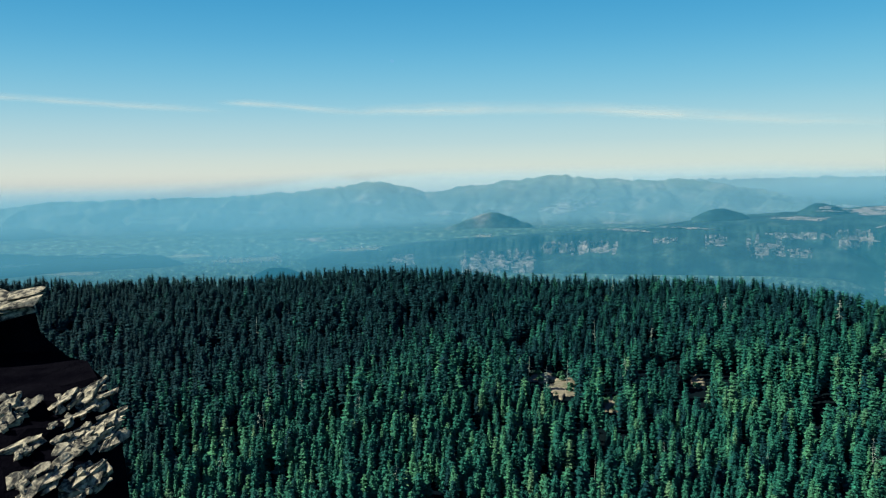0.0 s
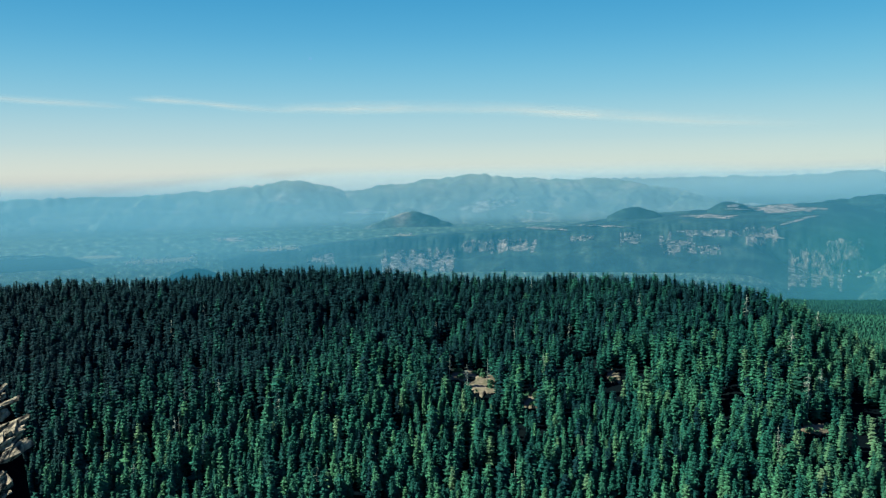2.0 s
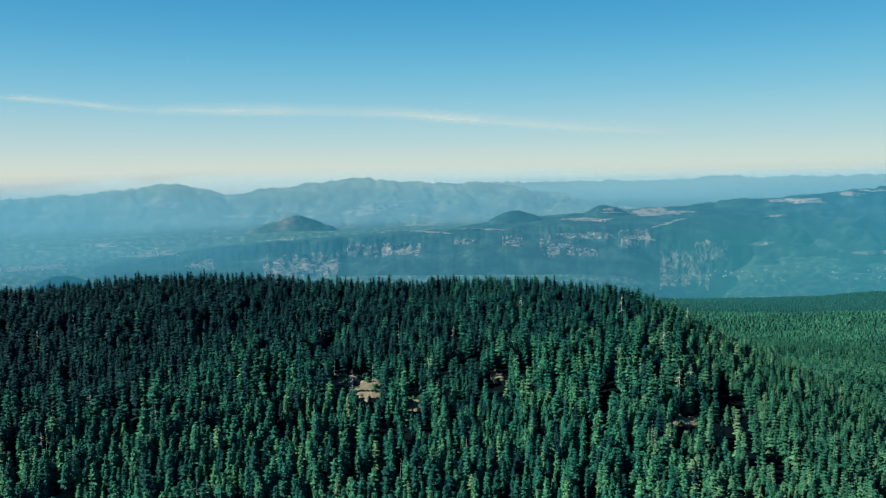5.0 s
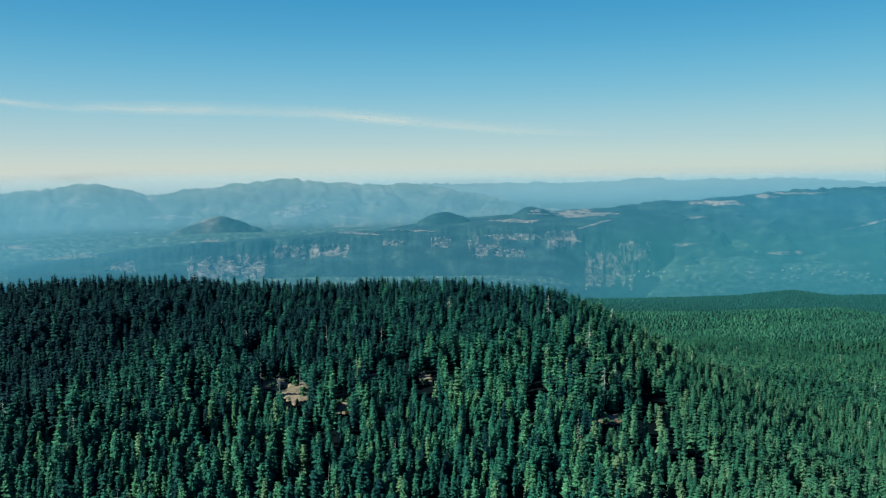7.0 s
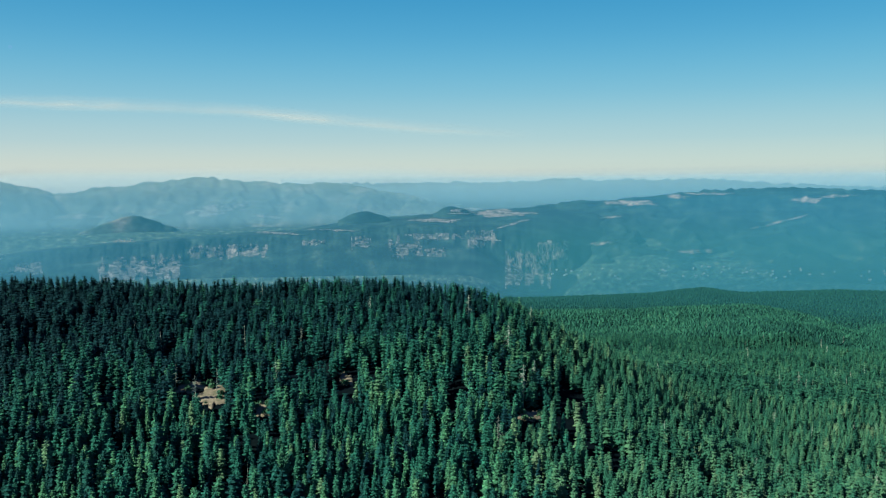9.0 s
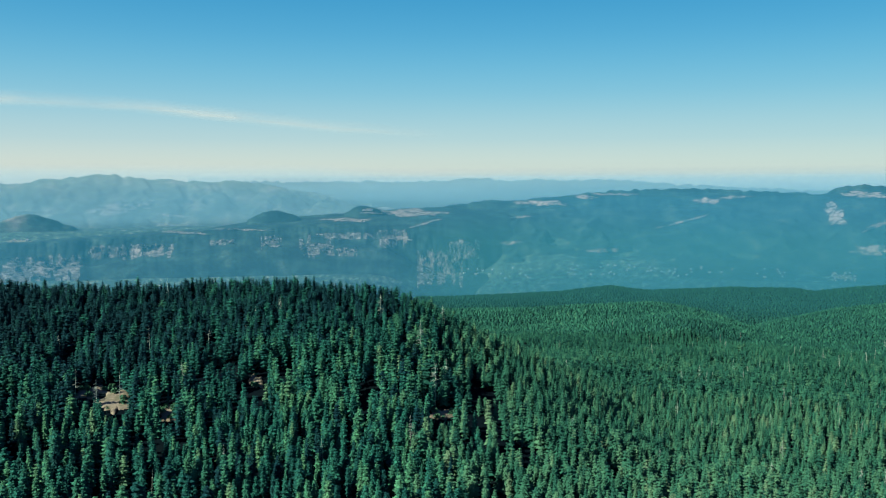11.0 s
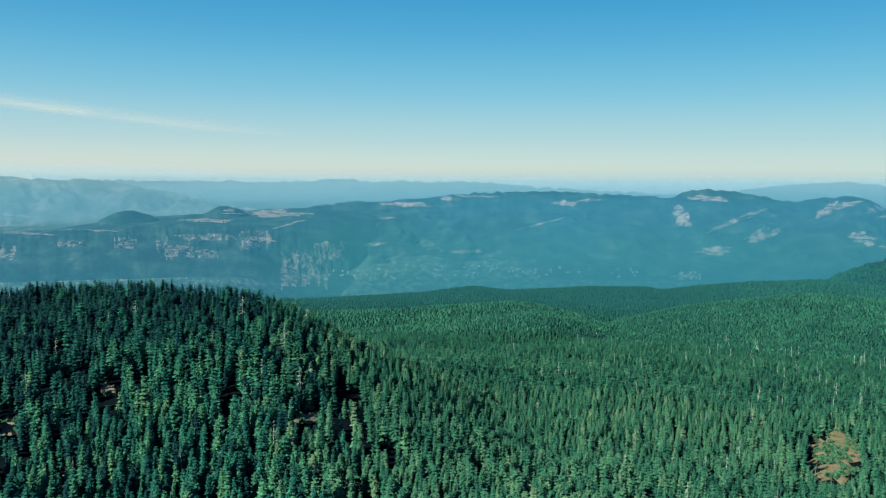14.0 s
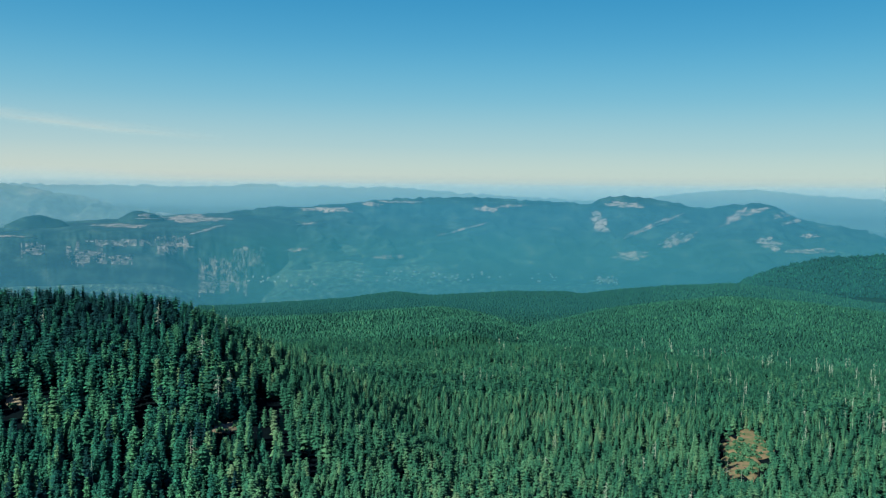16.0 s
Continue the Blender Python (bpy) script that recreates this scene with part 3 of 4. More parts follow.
def floor_elevation(az, r):
    return np.degrees(np.arctan((ground_z(az, r) - EYE_Z) / r))


def closed(az, r):
    """False inside the openings and hollows."""
    e, ok = floor_elevation(az, r), np.ones(len(az), bool)
    for a0, e0, w, h in OPENINGS + HOLLOWS:
        ok &= ((az - a0) / w) ** 2 + ((e - e0) / h) ** 2 > 1
    return ok


def young(az, r, h):
    """Below an opening the stand is young: its tops stay under the lower rim."""
    z = ground_z(az, r)
    for a0, e0, w, d in OPENINGS:
        q = np.clip(1 - ((az - a0) / w) ** 2, 0, 1) ** 0.5
        rim = EYE_Z + r * np.tan(np.radians(e0 - 1.05 * d * q)) - z
        below = (abs(az - a0) < w) & (floor_elevation(az, r) < e0)
        h = np.where(below, np.minimum(h, np.maximum(rim, 2.0)), h)
    return h


def scatter(rnd, az0, az1, r0, r1, spacing):
    """Jittered places over a sector: bearing and distance."""
    rs, out = r0, []
    while rs < r1:
        n = int(radians(az0 - az1) * rs / spacing)
        a = az0 - (np.arange(n) + rnd.rand(n) * 0.9) * (az0 - az1) / n
        out.append(np.stack([a, rs + rnd.rand(n) * spacing * 0.95], 1))
        rs += spacing * 0.92
    return np.concatenate(out)


def tree_size(rnd, az, r):
    """Height of each tree and its tint, both varying by stand; the tint also darkens leftwards for backlight, and up to
    the crest.
    """
    x, y = -r * np.sin(np.radians(az)), r * np.cos(np.radians(az))
    stand, age = fbm(x / 60, y / 60, 31), fbm(x / 140, y / 140, 35)
    h = 16.6 + 2.2 * age + 2.8 * stand + rnd.randn(len(az)) * 2.3
    h = h * (1 - 0.14 * step(480, 640, r)) * (1 - 0.22 * step(-7, -15, az)) * (1 - 0.36 * step(600, 1150, r) * step(-5, -9, az))
    h = h * (1 - 0.13 * step(-90, -30, r - lerp(az, CREST_R)) * step(-10, -6, az))
    calm = 1 - 0.45 * np.maximum(step(700, 1100, r), 0.4 * step(-9, -15, az))
    # Backlit shade of the left-hand trees is put into the tint by bearing.
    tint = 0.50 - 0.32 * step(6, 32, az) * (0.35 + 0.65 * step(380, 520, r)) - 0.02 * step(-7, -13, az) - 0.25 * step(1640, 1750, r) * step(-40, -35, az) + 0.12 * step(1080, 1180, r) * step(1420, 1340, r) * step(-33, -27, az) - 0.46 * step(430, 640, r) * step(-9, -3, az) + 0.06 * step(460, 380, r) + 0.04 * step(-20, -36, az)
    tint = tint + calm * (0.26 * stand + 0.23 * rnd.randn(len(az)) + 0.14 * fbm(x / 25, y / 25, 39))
    tint = tint + 0.2 * (rnd.rand(len(az)) > 0.97)
    return young(az, r, np.clip(h, 5.5, 30)), np.clip(tint, 0.02, 0.98)


def grow(name, label, places, templates, rnd, z=None, shade=0.0, needles=None):
    """Joins a stand of trees, each turned and scaled on its own, into one object."""
    az, r = places[:, 0], places[:, 1]
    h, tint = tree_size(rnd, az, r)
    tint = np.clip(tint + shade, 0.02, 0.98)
    z = ground_z(az, r) if z is None else z
    P = np.stack([-r * np.sin(np.radians(az)), r * np.cos(np.radians(az)), z], 1)
    needles = needles or M_NEEDLE
    pick = rnd.randint(len(templates), size=len(az))
    Vs, Fs, Ms, Ts, base = [], [], [], [], 0
    for k, (V, F, trunk) in enumerate(templates):
        sel = np.where(pick == k)[0]
        if not len(sel):
            continue
        ang, wide = rnd.rand(len(sel)) * 2 * np.pi, (0.72 + 0.55 * rnd.rand(len(sel))) * (1 + 0.08 * step(-8, -16, az[sel])) * (1 + 0.30 * step(560, 680, r[sel]) * step(-10, -6, az[sel]))
        sc = h[sel] / 16.0
        c, s_ = np.cos(ang), np.sin(ang)
        lean = rnd.randn(len(sel), 2) * 0.028
        X = V[None, :, 0] * (sc * wide)[:, None]
        Y = V[None, :, 1] * (sc * wide)[:, None]
        Z = V[None, :, 2] * sc[:, None]
        W = np.stack([X * c[:, None] - Y * s_[:, None] + Z * lean[:, :1], X * s_[:, None] + Y * c[:, None] + Z * lean[:, 1:], Z], -1) + P[sel][:, None, :]
        n = len(V)
        Vs.append(W.reshape(-1, 3))
        Fs.append((F[None] + (base + np.arange(len(sel)) * n)[:, None, None]).reshape(-1, 3))
        mi = np.zeros(len(F), np.int32)
        mi[:trunk] = 1
        Ms.append(np.tile(mi, len(sel)))
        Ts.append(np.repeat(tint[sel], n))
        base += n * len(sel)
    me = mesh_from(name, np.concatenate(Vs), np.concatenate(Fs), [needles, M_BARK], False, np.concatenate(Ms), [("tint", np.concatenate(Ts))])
    return tagged(new(name, me), label, "forest", kind="stuff")


rnd = np.random.RandomState(5)
FINE = [conifer(16, (2.3, 2.9, 3.4, 2.6)[k % 4], 15, 9, 10 + k, 6, (0.46, 0.56, 0.68)[k % 3]) for k in range(9)]
MEDIUM = [conifer(16, (2.4, 2.9, 3.3, 2.7)[k % 4], 9, 7, 30 + k, 5, (0.42, 0.50, 0.60)[k % 3]) for k in range(7)]
LIGHT = [conifer(16, (2.6, 3.0, 3.4)[k % 3], 8, 7, 90 + k, 4, (0.50, 0.62, 0.72)[k % 3]) for k in range(6)]
COARSE = [conifer(15, 3.9, 4, 5, 50 + k, 3, 0.45) for k in range(6)]
TINY = [tiny_conifer(13.0, 6.6, 70 + k) for k in range(7)]


def gaps(places, limit):
    """Leaves out trees where the stand is open."""
    az, r = places[:, 0], places[:, 1]
    x, y = -r * np.sin(np.radians(az)), r * np.cos(np.radians(az))
    crest = step(-130, -60, r - lerp(az, CREST_R))
    return places[(fbm(x / 17, y / 24, 57, 3) > limit - crest - 0.30 * step(20, 27, az) * step(600, 520, r)) & closed(az, r)]


hill = scatter(rnd, 53, -13, 328, 830, 6.0)
hill = gaps(hill[hill[:, 1] < lerp(hill[:, 0], CREST_R) + 35], -0.24)
bench = gaps(scatter(rnd, -13, -55, 320, 680, 5.4), -0.42)
near = (hill[:, 1] < 366) & (hill[:, 0] > -10) & (hill[:, 0] < 42)
single, rest = hill[near][:300], np.concatenate([hill[near][300:], hill[~near]])
front = rest[rest[:, 1] < 460]
back = rest[rest[:, 1] >= 460]
pale_front, pale_back = (rnd.rand(len(q)) < step(-4, -13, q[:, 0]) for q in (front, back))
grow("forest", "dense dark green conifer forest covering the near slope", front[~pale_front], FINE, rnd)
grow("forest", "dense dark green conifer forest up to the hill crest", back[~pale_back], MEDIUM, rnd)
grow("forest", "conifers coloured paler for front light at the edge of the dark forest", front[pale_front], FINE, rnd, needles=M_LIT_NEEDLE)
grow("forest", "conifers coloured paler for front light at the edge of the dark forest", back[pale_back], MEDIUM, rnd, needles=M_LIT_NEEDLE)
grow("forest", "lighter green conifer forest on the lower slope", bench[bench[:, 1] < 400], FINE, rnd, needles=M_LIT_NEEDLE)
grow("forest", "lighter green conifer forest on the lower slope", bench[bench[:, 1] >= 400], LIGHT, rnd, needles=M_LIT_NEEDLE)
grow("forest", "green conifer forest on the middle bench", scatter(rnd, -7, -55, 680, 1060, 4.9), COARSE, rnd, shade=-0.18, needles=M_LIT_NEEDLE_FAR)
grow("forest", "even green conifer forest on far folds and ridges", scatter(rnd, -4, -56, 1060, 1900, 4.8), TINY, rnd, shade=-0.35, needles=M_LIT_NEEDLE_FAR)


def single_conifer(seed, light):
    """A near tree as a thing with trunk and crown."""
    V, F, trunk = conifer(16, (2.5, 3.4, 2.9)[seed % 3], 18, 10, 200 + seed, 7, (0.50, 0.62, 0.74)[seed % 3], True)
    top = empty("conifer", (0, 0, 0))
    stem = mesh_from("trunk", V, F[:trunk], [M_BARK])
    crown = mesh_from("crown", V, F[trunk:], [M_NEEDLE], False, None, [("single", np.full(len(V), light)), ("tint", np.full(len(V), 0.08))])
    part("trunk", stem, None, top)
    part("crown", crown, None, top)
    return tagged(top, "dark green conifer with drooping boughs in dense forest", "tree", "near trees of the slope")


kinds = [single_conifer(k, 1.0 if k % 2 else 0.5) for k in range(6)]
h_single, _ = tree_size(rnd, single[:, 0], single[:, 1])
z_single = ground_z(single[:, 0], single[:, 1])
for k, (az, r) in enumerate(single):
    # Darker crowns picked more often leftwards, with the backlight in their tint.
    pick = k % 6 if k < 6 else 2 * rnd.randint(3) + int(rnd.rand() > (az - 6) / 28)
    src = kinds[pick]
    g = h_single[k] / 16.0
    m = Matrix.Translation(at(az, r, z_single[k])) @ Matrix.Rotation(rnd.rand() * 6.28, 4, "Z")
    ob = src if k < 6 else copy_thing(src, m)
    ob.matrix_basis = m @ Matrix.Diagonal((g * (0.9 + 0.3 * rnd.rand()), g * (0.9 + 0.3 * rnd.rand()), g, 1))


# ---------------------------------------------------------------- dead trees
def dead_tree(height, seed, boughs):
    rs = random.Random(seed)
    top = empty("dead_tree", (0, 0, 0))
    bm = bmesh.new()
    rings = []
    for k in range(6):
        u = k / 5
        r = height * 0.0095 * (1 - 0.85 * u)
        ox, oy = 0.02 * height * math.sin(u * 3 + seed), 0.012 * height * math.cos(u * 4 + seed)
        rings.append([bm.verts.new((ox + r * math.cos(a * 1.047), oy + r * math.sin(a * 1.047), u * height - (0.8 if k == 0 else 0))) for a in range(6)])
    for a, b in zip(rings, rings[1:]):
        for k in range(6):
            bm.faces.new((a[k], a[(k + 1) % 6], b[(k + 1) % 6], b[k]))
    bm.faces.new(rings[-1])
    part("trunk", bm, M_DEAD, top)
    bm = bmesh.new()
    for k in range(boughs):
        u, ang = rs.uniform(0.3, 0.97), rs.uniform(0, 6.28)
        L = height * 0.17 * (1.1 - u) + 0.5
        z, t = u * height, 0.05
        c, s_ = math.cos(ang), math.sin(ang)
        base = [bm.verts.new((-s_ * t * q, c * t * q, z + t * w)) for q, w in ((1, -1), (-1, -1), (0, 1.2))]
        tip = bm.verts.new((L * c, L * s_, z - L * 0.35))
        for i in range(3):
            bm.faces.new((base[i], base[(i + 1) % 3], tip))
        bm.faces.new(base)
    tagged(part("boughs", bm, M_DEAD, top), kind="stuff")
    return tagged(top, "bleached grey standing dead conifer with bare boughs", "dead tree", "dead trees in the forest")


snags = [dead_tree(15, 3, 40), dead_tree(13, 4, 14), dead_tree(11, 5, 4)]
spots = [(*hit_ground(-7.2, -12.1), 0, 1.9), (*hit_ground(-8.2, -14.9), 0, 1.7), (*hit_ground(-0.45, -19.2), 2, 1.7), (*hit_ground(9.4, -7.6), 1, 1.5), (*hit_ground(-9.0, -14.2), 0, 1.5)]
for _ in range(32):
    a = 44 - 54 * rnd.rand() ** 0.7
    spots.append((a, rnd.uniform(370, 640), rnd.randint(3), rnd.uniform(1.15, 1.6)))
for _ in range(240):
    a, d = -13 - 41 * rnd.rand() ** 0.42, 400 + 760 * rnd.rand()
    if not closed(np.array([a]), np.array([d]))[0]:
        continue
    spots.append((a, d, rnd.randint(1, 3) if rnd.rand() < 0.85 else 0, rnd.uniform(0.95, 1.28)))
for k, (az, r, v, g) in enumerate(spots):
    m = Matrix.Translation(at(az, r, float(ground_z(az, r)))) @ Matrix.Rotation(rnd.rand() * 6.28, 4, "Z") @ Matrix.Rotation(rnd.randn() * 0.04, 4, "X")
    ob = copy_thing(snags[v], m)
    ob.matrix_basis = m @ Matrix.Diagonal((g * 1.1, g * 1.1, g, 1))
for ob in snags:
    for o in (*ob.children_recursive, ob):
        bpy.data.objects.remove(o)


# ---------------------------------------------------------------- openings in the forest
def opening(name, label, az, el, w, h, mat, seed, lift):
    """Ragged patch of open ground laid over the forest floor."""
    n_ring, n_seg, grid = 6, 40, []
    for i in range(n_ring):
        row = []
        for k in range(n_seg + 1):
            a = (k % n_seg) * 2 * math.pi / n_seg
            edge = 0.96 + 0.20 * math.sin(2 * a + 1.7 * seed) + 0.16 * math.sin(5 * a + 2 * seed) + 0.12 * math.sin(9 * a + seed) + 0.08 * math.sin(16 * a)
            q = (0.02 + i / (n_ring - 1)) * edge
            aa, rr = hit_ground(az + q * math.cos(a) * w, el + q * math.sin(a) * h)
            row.append(tuple(at(aa, rr, float(ground_z(aa, rr)) + (lift if i < n_ring - 1 else -0.4))))
        grid.append(row)
    ob = new(name, sheet(name, np.array(grid), mat))
    return tagged(ob, label, "clearing")


for k, patch in enumerate(OPENINGS):
    if k < 5:
        opening("meadow", "small dry tawny grass opening among dark conifers", *patch, M_GRASS, k + 1, 0.9)
    else:
        opening("bare_clearing", "cleared reddish bare soil patch with scrub", patch[0], patch[1], patch[2] * 1.08, patch[3] * 1.08, M_SOIL, k + 1, 1.1)

# the valley floor takes part in the lookups below
_az, _r = np.linspace(58, -58, 240), np.linspace(2400, 4500, 80)
_A, _R = np.meshgrid(_az, _r)
SURFACES.append((_az, _R, ground_z(_A, _R)))


def column(surface, az):
    """Distances and heights of one surface along a bearing, or None."""
    azs, R, Z = surface
    if not azs[-1] <= az <= azs[0]:
        return None
    f = (azs[0] - az) / (azs[0] - azs[-1]) * (len(azs) - 1)
    k = min(int(f), len(azs) - 2)
    w = f - k
    return R[:, k] * (1 - w) + R[:, k + 1] * w, Z[:, k] * (1 - w) + Z[:, k + 1] * w


def meet(az, el):
    """Distance at which the land first rises to that elevation along a bearing."""
    best, t = 4880.0, math.tan(radians(el))
    for surf in SURFACES:
        c = column(surf, az)
        if c is None:
            continue
        r, z = c
        d = z - EYE_Z - r * t
        up = np.where(d >= 0)[0]
        if len(up):
            k = up[0]
            rr = r[0] if k == 0 else r[k - 1] + (r[k] - r[k - 1]) * (-d[k - 1]) / (d[k] - d[k - 1])
            if k > 0:
                best = min(best, float(rr))
    return best


def on_land(az, el, near=0.0):
    r = meet(az, el) * (1 - near)
    return at(az, r, EYE_Z + r * math.tan(radians(el)))


# ---------------------------------------------------------------- clearings and fields on the far slopes
def field(name, label, az, el, w, h, mat, seed, tilt=0.0, ragged=0.55):
    """An irregular open patch lying on a far slope; w and h in degrees as seen from the lookout."""
    n_seg, n_ring, grid = 36, 5, []
    rs = random.Random(seed)
    ph = [rs.uniform(0, 6.28) for _ in range(4)]
    for i in range(n_ring):
        row = []
        for k in range(n_seg + 1):
            a = (k % n_seg) * 2 * math.pi / n_seg
            edge = 1 + ragged * (0.5 * math.sin(2 * a + ph[0]) + 0.35 * math.sin(5 * a + ph[1]) + 0.3 * math.sin(9 * a + ph[2]) + 0.2 * math.sin(14 * a + ph[3]))
            q = (0.02 + i / (n_ring - 1)) * edge
            du, dv = q * math.cos(a) * w / 2, q * math.sin(a) * h / 2
            row.append(tuple(on_land(az + du, el + dv - du * tilt, 0.0015)))
        grid.append(row)
    ob = new(name, sheet(name, np.array(grid), mat))
    return tagged(ob, label, "field")


CLEARCUTS = ((12.1, -1.41, 3.9, 0.62, 0.06), (20.8, -1.70, 2.8, 0.30, -0.05), (-6.0, -1.84, 5.0, 0.5, 0.0), (-2.3, -2.35, 2.8, 0.24, 0.0), (8.2, -3.06, 2.4, 0.16, -0.06), (4.6, -2.92, 2.8, 0.12, -0.05),
             (-15.4, -1.26, 2.8, 0.36, -0.06), (-18.3, -0.85, 1.5, 0.22, -0.15), (-20.3, -0.68, 2.3, 0.16, 0.0), (-26.1, -1.10, 1.4, 0.38, 0.05), (-27.8, -0.87, 1.9, 0.16, 0.0),
             (-33.7, -1.92, 1.3, 1.0, -0.4), (-35.8, -4.06, 2.3, 0.48, 0.0), (-37.0, -2.1, 3.4, 0.3, 0.4), (-38.9, -3.0, 1.5, 0.55, 0.5), (-19.6, -4.42, 1.8, 0.26, 0.0),
             (-44.4, -3.02, 1.3, 0.75, 0.0), (-46.7, -3.4, 2.4, 0.3, 0.0), (-45.3, -1.14, 1.6, 0.3, 0.2), (8.9, -1.95, 1.4, 0.22, -0.1), (-7.6, -2.6, 1.8, 0.16, 0.25), (17.2, -1.52, 1.6, 0.14, -0.05),
             (29.5, -3.31, 2.0, 0.2, 0.0), (25.5, -0.9, 2.2, 0.3, 0.0), (-42.3, -1.35, 1.5, 0.5, 0.5), (-43.4, -1.0, 1.6, 0.3, 0.2), (-35.3, -0.7, 2.0, 0.4, 0.0), (-38.4, -2.9, 1.6, 0.4, 0.6), (-14.0, -2.2, 1.6, 0.1, 0.05), (-13.4, -3.95, 1.8, 0.16, 0.1),
             (-45.8, -1.55, 1.4, 0.2, 0.35), (-46.7, -2.45, 1.1, 0.2, 0.1), (-5.6, -3.6, 1.5, 0.35, -0.1), (-24.5, -2.5, 3.0, 0.12, 0.25),
             (33.0, -1.4, 2.4, 0.2, 0.0), (39.5, -1.6, 2.8, 0.18, 0.0), (42.5, -3.9, 3.4, 0.16, 0.0), (48.5, -4.2, 3.0, 0.2, 0.0))
for k, (az, el, w, h, tilt) in enumerate(CLEARCUTS):
    field("clearcut", "pale logged patch on a wooded far slope", az, el, w, h, M_CLEARCUT, 300 + k, tilt)
for k, (az, el, w, h) in enumerate(((33.8, -4.5, 3.6, 0.34), (26.6, -4.05, 3.2, 0.2), (18.0, -3.33, 1.6, 0.12), (-34.3, -5.76, 0.8, 0.3), (37.5, -4.1, 2.2, 0.2), (44.5, -4.9, 2.6, 0.2))):
    field("meadow", "pale meadow on the hazy valley floor", az, el, w, h, M_GRASS, 400 + k, 0.0, 0.5)


# ---------------------------------------------------------------- cliffs of the tableland
def cliff(label, az0, az1, el0, el1, count, seed):
    """A face of upright basalt columns and buttresses breaking out of the wooded slope."""
    rs = random.Random(seed)
    V, F = [], []
    for k in range(int(count * 0.8)):
        u, v = rs.random(), rs.random()
        az = az0 + (az1 - az0) * u
        el = el0 + (el1 - el0) * v * (0.7 + 0.3 * math.sin(u * 9 + seed))
        if float(fbm(np.array(az * 1.5), np.array(el * 2.6), 540, 3)) < -0.08 + 0.25 * abs(2 * u - 1) ** 3:
            continue
        p = on_land(az, el, 0.001) - Vector((0, 0, 3.0))
        w, h, d = rs.uniform(6, 18), rs.uniform(8, 18), rs.uniform(2, 4)
        a = radians(az) + rs.uniform(-0.5, 0.5)
        rt, fw = Vector((math.cos(a), math.sin(a), 0)), Vector((-math.sin(a), math.cos(a), 0))
        i = len(V)
        for z, q in ((-h * 0.6, 1.15), (h * 0.15, 1.0), (h * 0.5, rs.uniform(0.78, 1.0))):
            for sx, sy in ((-1, -1), (-0.3, -1.35), (0.6, -1.1), (1, 0.4), (-0.8, 0.6)):
                V.append(tuple(p + rt * (sx * w * q * rs.uniform(0.8, 1.15) / 2) + fw * (sy * d * q / 2) + Vector((0, 0, z + rs.uniform(-0.08, 0.08) * h))))
        for lvl in range(2):
            for j in range(5):
                x, y = i + lvl * 5 + j, i + lvl * 5 + (j + 1) % 5
                F += [(x, y, y + 5), (x, y + 5, x + 5)]
        F += [(i + 10, i + 11, i + 12), (i + 10, i + 12, i + 13), (i + 10, i + 13, i + 14)]
    ob = new("cliff", mesh_from("cliff", V, F, [M_CLIFF]))
    return tagged(ob, label, "cliff")


for k, (az0, az1, el0, el1, n) in enumerate(CLIFFS):
    cliff("broken pale basalt cliff above wooded talus", az0, az1, el0, el1, n, 500 + k)


# ---------------------------------------------------------------- woods on the nearer hills
def clothe(index, label, spacing):
    """Covers one of the nearer hills with small trees."""
    azs, R, Z = SURFACES[index]
    n = int(radians(azs[0] - azs[-1]) * R.mean() * (R.max() - R.min()) / spacing ** 2)
    f, g = rnd.rand(n) * (len(azs) - 2), (0.1 + 0.9 * rnd.rand(n)) * (len(R) - 1.001)
    i, j = f.astype(int), g.astype(int)
    u, v = f - i, g - j
    look_up = lambda M: (M[j, i] * (1 - u) + M[j, i + 1] * u) * (1 - v) + (M[j + 1, i] * (1 - u) + M[j + 1, i + 1] * u) * v
    az = azs[0] + (azs[-1] - azs[0]) * f / (len(azs) - 1)
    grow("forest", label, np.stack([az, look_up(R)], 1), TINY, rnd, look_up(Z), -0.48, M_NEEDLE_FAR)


clothe(NEAR_HILL, "dark conifer woods on the farther hill", 4.2)


# ---------------------------------------------------------------- valley houses
def house(seed):
    rs = random.Random(seed)
    w, d, h = rs.uniform(5, 8), rs.uniform(4, 6), rs.uniform(2.6, 4)
    top = empty("house", (0, 0, 0))
    bm = bmesh.new()
    bmesh.ops.create_cube(bm, size=1, matrix=Matrix.Translation((0, 0, h / 2 - 1)) @ Matrix.Diagonal((w, d, h + 2, 1)))
    part("wall", bm, M_WALL, top)
    bm = bmesh.new()
    pts = [bm.verts.new(p) for p in ((-w * 0.55, -d * 0.6, h), (w * 0.55, -d * 0.6, h), (w * 0.55, d * 0.6, h), (-w * 0.55, d * 0.6, h), (-w * 0.55, 0, h + d * 0.4), (w * 0.55, 0, h + d * 0.4))]
    for q in ((0, 1, 5, 4), (2, 3, 4, 5), (1, 2, 5), (3, 0, 4), (3, 2, 1, 0)):
        bm.faces.new([pts[i] for i in q])
    part("roof", bm, M_ROOF, top)
    return tagged(top, "small pale house of a far valley town", "house", "houses of the valley towns")


houses = [house(k) for k in range(4)]
rs = random.Random(77)
towns = ((33.8, -4.5, 4.4, 0.5, 34), (26.6, -4.05, 3.8, 0.3, 30), (29.5, -3.3, 2, 0.2, 8), (18, -3.32, 1.6, 0.12, 8), (-34.3, -5.75, 1.3, 0.5, 14), (-24, -5.75, 14, 0.7, 44), (-34.1, -5.85, 1.4, 0.35, 10), (-12.5, -6.0, 5, 0.8, 14))
count = 0
